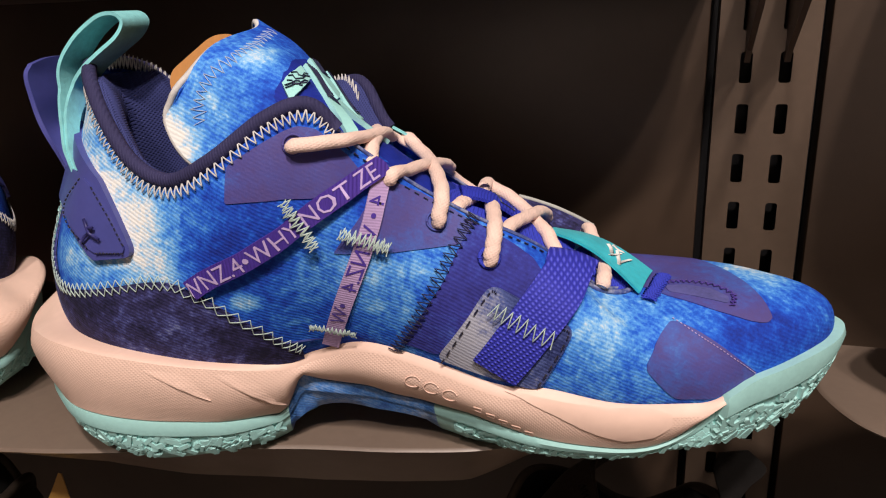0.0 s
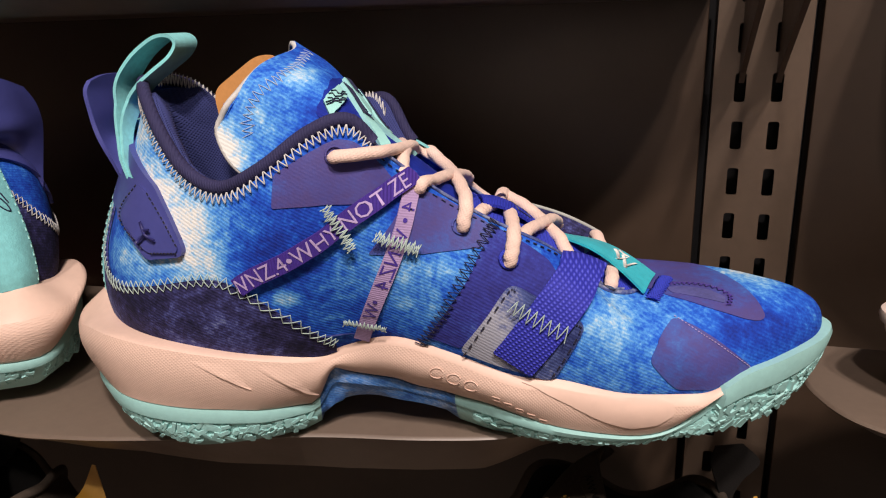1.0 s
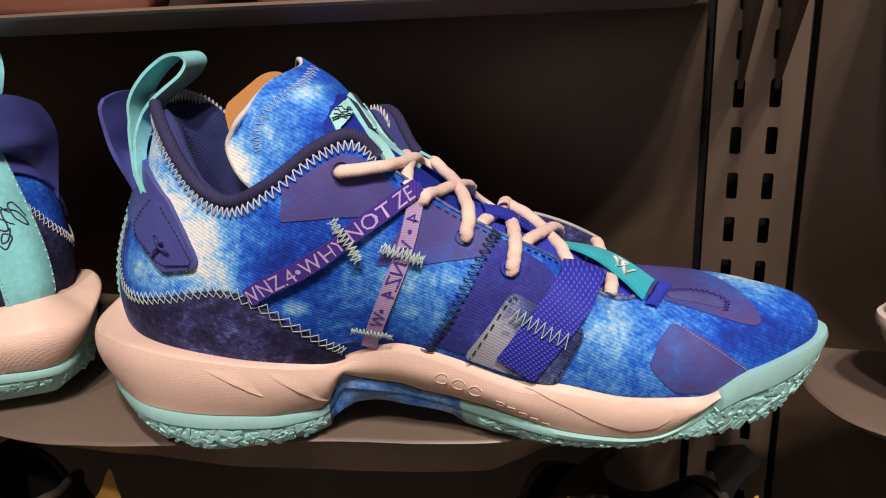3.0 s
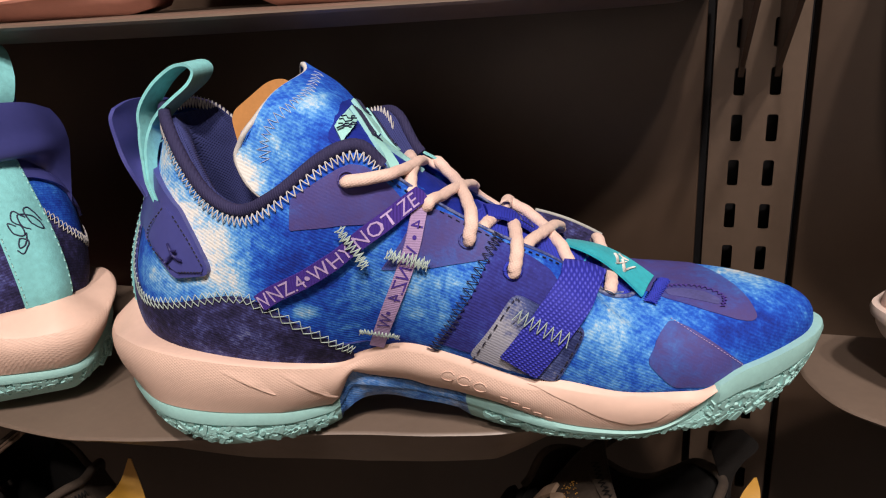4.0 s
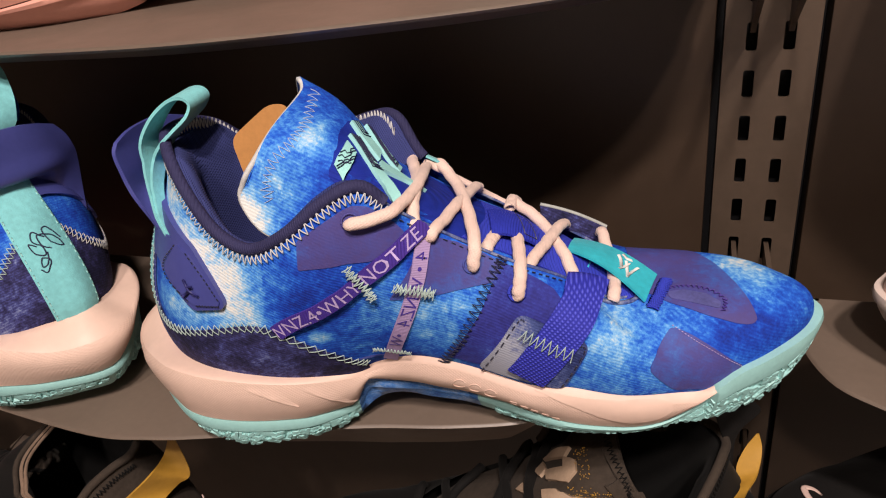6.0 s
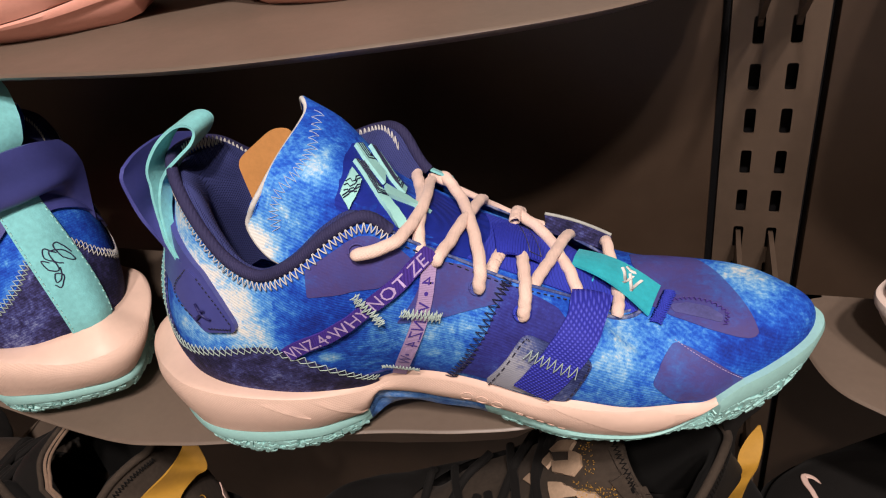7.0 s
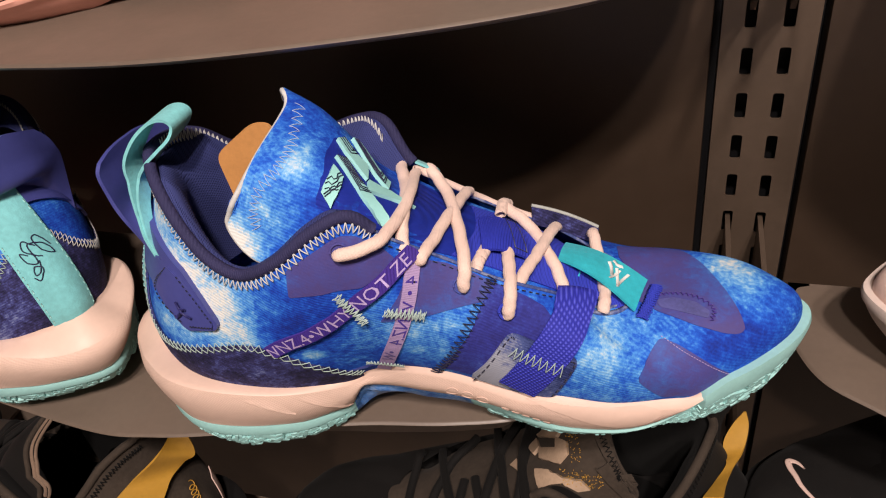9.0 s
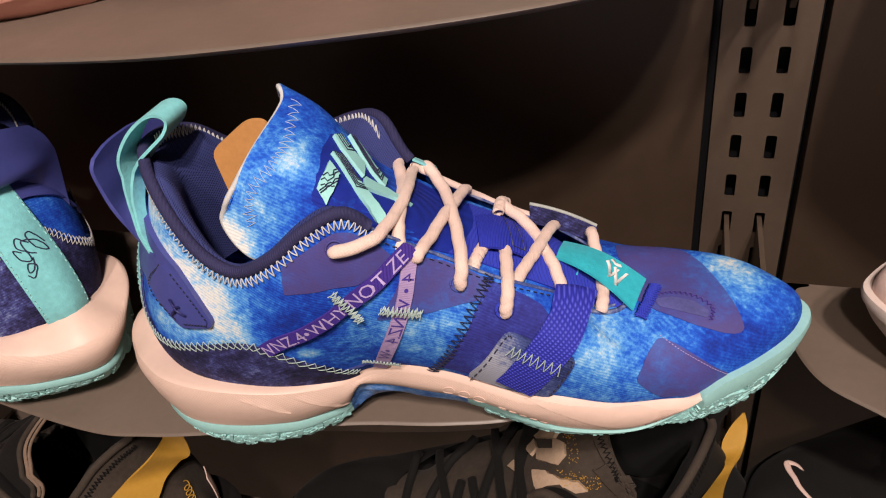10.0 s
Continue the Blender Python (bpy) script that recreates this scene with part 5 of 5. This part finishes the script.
def tread(lo, hi, count, seed):
    """Small chips standing out of the outsole's wall, joined."""
    rng = random.Random(seed)
    stations = [i for i in range(NU) if lo <= RB[i, 0] < hi]
    out = []
    for _ in range(count):
        i = rng.choice(stations)
        f = rng.uniform(0, 1)
        j = (i + 1) % NU
        if i in (stations[0], stations[-1]) or np.linalg.norm(OUT_ROWS[5][j] - OUT_ROWS[5][i]) > .008:
            continue
        rows = [OUT_ROWS[k][i] * (1 - f) + OUT_ROWS[k][j] * f for k in (4, 5, 6, 7)]
        a = rng.uniform(.06, 2.0)
        k = int(a)
        c = rows[k] * (1 - a % 1) + rows[k + 1] * (a % 1)
        down = rows[k + 1] - rows[k]
        down /= np.linalg.norm(down) + 1e-9
        along = OUT_ROWS[5][j] - OUT_ROWS[5][i]
        along /= np.linalg.norm(along)
        n = np.cross(along, down)
        if n @ ROUT[i] < 0:
            n = -n
        t = rng.uniform(0, math.pi)
        e1 = along * math.cos(t) + down * math.sin(t)
        e2 = np.cross(n, e1)
        l, w, h = rng.uniform(.0015, .0030), rng.uniform(.0008, .0013), rng.uniform(.0007, .0013)
        top = [c + e1 * sx * l * .8 + e2 * sy * w * .7 + n * h for sx, sy in ((-1, -1), (1, -1), (1, 1), (-1, 1))]
        bot = [c + e1 * sx * l + e2 * sy * w - n * .001 for sx, sy in ((-1, -1), (1, -1), (1, 1), (-1, 1))]
        top, bot = ([np.array([q[0], q[1], max(q[2], .0003)]) for q in ring] for ring in (top, bot))
        out.append((top + bot, [(0, 1, 2, 3), (0, 4, 5, 1), (1, 5, 6, 2), (2, 6, 7, 3), (3, 7, 4, 0)]))
    return join(out)


for lo, hi, cnt, sd in ((-.2, -.040, 520, 81), (.014, .2, 760, 82)):
    v, f = tread(lo, hi, cnt, sd)
    tagged(part("tread_relief", mesh_of("tread_relief", v, f, M_MINT, False), shoe, "mint rubber chips standing out of the outsole"), kind="stuff")

# ---------------------------------------------------------------- the other sneakers
pair = copy_thing(shoe, pose(-.288, .025, 0, 0, 0, 152) @ Matrix.Diagonal((1, -1, 1, 1)))
tagged(pair, "matching blue sneaker seen heel first, mint stripe down the heel")
for piece in pair.children:
    if piece.name.startswith("pull_loop"):
        piece.location += Vector((0, .020, .008))

K_UPPER = cloth("black_textile", (0.0045, 0.0038, 0.0036), 0.8, 0, 0, 0.3)
K_DARK = cloth("black_lining", (0.002, 0.0019, 0.0019), 0.9, 0, 0, 0.3)
K_GREY = cloth("dark_grey_suede", (0.045, 0.034, 0.026), 0.9, 0, 0, 0.3)
K_TAN = plain("tan_print", (0.42, 0.30, 0.21), 0.6, 0, 0.2, 60)
K_GOLD = plain("ochre_ribbon", (0.46, 0.25, 0.035), 0.45, 0, 0.1, 40)
K_WHITE = plain("off_white_rubber", (0.62, 0.52, 0.47), 0.5, 0, 0.08, 40)
K_PINKW = plain("pinkish_white_leather", (0.66, 0.48, 0.42), 0.5, 0, 0.08, 40)
K_SALMON = plain("salmon_foam", (0.70, 0.34, 0.27), 0.5, 0, 0.06, 40)
K_RED = cloth("dark_red_knit", (0.28, 0.02, 0.02), 0.8)
K_BRIGHTRED = cloth("bright_red_knit", (0.55, 0.015, 0.02), 0.7)
K_RIM = cloth("tan_collar_rim", (0.20, 0.135, 0.095), 0.8)
K_LACE = cloth("black_lace", (0.005, 0.0044, 0.0042), 0.85)

for dull in (K_UPPER, K_DARK, K_GREY, K_LACE):
    dull.node_tree.nodes["Principled BSDF"].inputs["Sheen Weight"].default_value = 0.02


def laced(thing, mat):
    for k, p in enumerate(LACES[:9]):
        add("lace", tube(crom(p, 40), .0027, 10, .8, up=(0, -.5, .85)), mat, thing)


def seam(thing, mat):
    us = np.linspace(.002, key_u(8.75), 121)
    ch = np.interp(us % 1, np.arange(NU) / NU, CH[:, 0])
    add("zigzag_stitching", zigzag(lifted(us, 1 - .0075 / ch, .0004), .0016, 60, lift=.0009, r=.0003, ref=(0, -1, .3)), mat, thing)


K_REF = (-.1, -.6, .7)


def tongue_rim(thing, cloth_mat, thread):
    """The wide flat binding along the tongue's free edge and the crossed stitching on it."""
    edge = np.concatenate([TG[33:, 0], TG[-1, 1:14]])
    inner = np.concatenate([TG[33:37, 5], TG[-5, 5:14]])
    e, n = crom(edge, 60), crom(inner, 60)
    g = np.array([[snap(a + (b - a) * t, BVH_T, K_REF, .0030) for t in np.linspace(0, 1, 5)] for a, b in zip(e, n)])
    add("tongue_binding", sheet(g, .0012), cloth_mat, thing, "grey cloth binding along the tongue's edge", 50)
    add("zigzag_stitching", zigzag([g[k, 2] for k in range(14, 50, 3)], .0016, 18, BVH_T, K_REF, .0046, .00025, seed=3), thread, thing)


black = sneaker({"upper": K_UPPER, "midsole": K_UPPER, "outsole": K_DARK, "arch": K_DARK, "collar": K_GREY, "lining": K_DARK, "tongue": K_GREY, "piping": K_GREY, "flap": K_UPPER, "loop": K_UPPER}, "black sneaker with ochre pull loop and tan tongue print", False)
laced(black, K_LACE)
seam(black, K_DARK)
TAN_FACES = [[(-.0110, .0060, .1072), (-.0165, .0090, .1115), (-.0266, -.0073, .1327), (-.0234, -.0116, .1297)],
             [(-.0061, -.0031, .1084), (-.0115, .0020, .1100), (-.0136, -.0082, .1168), (-.0098, -.0115, .1138)],
             [(-.0234, -.0116, .1297), (-.0290, -.0193, .1356), (-.0294, -.0257, .1349), (-.0250, -.0287, .1305), (-.0141, -.0185, .1196), (-.0136, -.0090, .1168), (-.0233, -.0190, .1304)],
             [(-.0115, -.0211, .1176), (-.0212, -.0305, .1257), (-.0343, -.0345, .1290), (-.0410, -.0372, .1230), (-.0336, -.0371, .1224), (-.0262, -.0345, .1255), (-.0199, -.0335, .1224), (-.0143, -.0330, .1166)],
             [(.0040, -.0112, .1030), (-.0001, -.0088, .1053), (-.0017, -.0191, .1089)]]
for poly in TAN_FACES:
    put("tongue_mark", decal(poly, BVH_T, K_REF, .0034, .0004, .002, -.0014), K_TAN, black, "tan geometric print")
rng = random.Random(5)
dots = []
for c, spread, count in (((-.0325, -.0220, .1360), (.0035, .0090, .003), 60), ((-.0350, -.0340, .1290), (.0110, .0030, .004), 130)):
    for _ in range(count):
        p = snap([q + rng.uniform(-w, w) for q, w in zip(c, spread)], BVH_T, K_REF, .0032)
        dots.append(tube([p, p + np.array([.0, -.0002, .0003])], rng.uniform(.00018, .00034), 5, up=(1, 0, 0)))
tagged(add("glitter", join(dots), K_GOLD, black, "gold glitter dots"), kind="stuff")
tongue_rim(black, K_GREY, K_DARK)
flipped = Matrix.Diagonal((1, -1, 1, 1))
black.matrix_world = pose(.0221, .0336, -.195, 0, 0, 187.9) @ flipped


def ribbon(thing, edge_a, edge_b, mat, label):
    """A wide soft ribbon between two edges given in the shop's frame, part of a shoe."""
    inv = thing.matrix_world.inverted()
    a, b = crom(edge_a, 30), crom(edge_b, 30)
    g = np.array([[tuple(inv @ Vector(p + (q - p) * t)) for t in np.linspace(0, 1, 6)] for p, q in zip(a, b)])
    add("pull_ribbon", sheet(g, .0012), mat, thing, label, 50)


ribbon(black, [(.1412, .064, -.0676), (.1363, .061, -.0750), (.1325, .056, -.0840), (.1329, .050, -.0889), (.1335, .040, -.0847), (.1277, .026, -.0827), (.1216, .012, -.0783)],
       [(.1425, .064, -.0673), (.1443, .061, -.0733), (.1440, .056, -.0794), (.1420, .050, -.0847), (.1376, .040, -.0849), (.1333, .026, -.0801), (.1311, .012, -.0756)], K_GOLD, "ochre inner face of the pull ribbon")
ribbon(black, [(.1206, .050, -.0343), (.1188, .048, -.0419), (.1224, .047, -.0540), (.1260, .047, -.0672), (.1277, .046, -.0802)],
       [(.1326, .056, -.0350), (.1405, .056, -.0435), (.1331, .052, -.0519), (.1292, .050, -.0615), (.1293, .047, -.0808)], K_UPPER, "black outer face of the pull ribbon")

side = sneaker({"upper": K_GREY, "midsole": K_UPPER, "outsole": K_DARK, "arch": K_DARK, "collar": K_GREY, "lining": K_DARK, "tongue": K_UPPER, "piping": K_RIM, "flap": K_UPPER, "loop": K_UPPER}, "black sneaker with tan tongue piping and a wide ochre heel ribbon", False)
laced(side, K_LACE)
seam(side, K_DARK)
tip = np.concatenate([TG[33:, 0], TG[-1, 1:]])
for lift, wide, mat in ((.0022, .0013, K_RIM), (.0060, .0016, K_GREY)):
    add("tongue_piping", tube(crom(tip + np.array([lift * .8, -lift * .4, lift * .1]), 90), wide, 8), mat, side)
side.matrix_world = pose(-.298, -.0122, -.195, 0, 0, 175.3) @ flipped
left = crom([(-.1200, .0150, .1420), (-.1195, .0060, .1322), (-.1205, -.0085, .1305), (-.1065, -.0190, .1180), (-.1000, -.0315, .1115), (-.0960, -.0430, .1000)], 30)
right = crom([(-.1215, .0155, .1415), (-.1312, .0099, .1190), (-.1225, .0060, .1110), (-.1205, -.0050, .1085), (-.1190, -.0110, .1030), (-.1170, -.0200, .0940)], 30)
add("pull_ribbon", sheet(np.array([[a + (b - a) * t for t in np.linspace(0, 1, 6)] for a, b in zip(left, right)]), .0012), K_GOLD, side, "wide ochre pull ribbon", 50)
squiggle = [(-.1225 - .0035 * k / 40 + .0006 * math.cos(k * .55), .0035 - .0045 * k / 40 + .0024 * math.sin(k * .55), .0930 - .0100 * k / 40 + .0018 * math.cos(k * .55)) for k in range(41)]
add("signature", tube([snap(p, BVH, (-1, 0, .2), .0010) for p in crom(squiggle, 120)], .00035, 6), K_GOLD, side, "gold scribbled line on the heel")
put("heel_stripe", decal([tuple(upper_at(u, v)[0]) for u, v in ((.945, .34), (.962, .30), (.975, .02), (.945, .02))], BVH, (-1, .6, .1), .0012, .001, .003, -.0005), K_PINKW, side, "pale pink heel stripe")

red = sneaker({"upper": K_BRIGHTRED, "midsole": K_UPPER, "outsole": K_DARK, "arch": K_DARK, "collar": K_UPPER, "lining": K_DARK, "tongue": K_BRIGHTRED, "piping": K_UPPER, "flap": K_BRIGHTRED, "loop": K_UPPER}, "bright red sneaker with black sole on the lower shelf")
laced(red, K_LACE)
red.matrix_world = pose(-.560, .010, -.195, 0, 0, 186) @ flipped

low = sneaker({"upper": K_UPPER, "midsole": K_UPPER, "lip": K_PINKW, "outsole": K_DARK, "arch": K_DARK, "collar": K_UPPER, "lining": K_DARK, "tongue": K_UPPER, "piping": K_UPPER, "flap": K_UPPER, "loop": K_UPPER}, "black sneaker with pale sole edge and a pale curved mark")
laced(low, K_LACE)
mark = [top_hit(x, y, .0006) for x, y in ((.1212, .0095), (.1228, .0145), (.1262, .0170), (.1277, .0125), (.1276, .0060), (.1276, .0008), (.1262, -.0050), (.1230, -.0120))]
add("side_mark", tube(crom(mark, 28), np.concatenate([np.linspace(.0005, .0019, 9), np.linspace(.0019, .0009, 19)]), 8, .3), K_PINKW, low, "pale curved mark")
low.matrix_world = pose(.292, .086, -.152, 0, 0, 200) @ flipped

white = sneaker({"upper": K_PINKW, "midsole": K_WHITE, "outsole": K_WHITE, "arch": K_WHITE, "collar": K_PINKW, "lining": K_PINKW, "tongue": K_PINKW, "piping": K_WHITE, "flap": K_PINKW, "loop": K_WHITE}, "pinkish white sneaker on the next bay's shelf")
laced(white, M_LACE)
white.matrix_world = pose(.3355, .044, 0, 0, 0, 180) @ flipped

salmon = sneaker({"upper": K_RED, "midsole": K_SALMON, "outsole": K_SALMON, "arch": K_SALMON, "collar": K_RED, "lining": K_RED, "tongue": K_RED, "piping": K_RED, "flap": K_RED, "loop": K_RED}, "dark red sneaker with salmon midsole on the upper shelf")
laced(salmon, K_PINKW)
salmon.matrix_world = pose(-.146, .074, .1705, 0, 0, 198.5) @ flipped
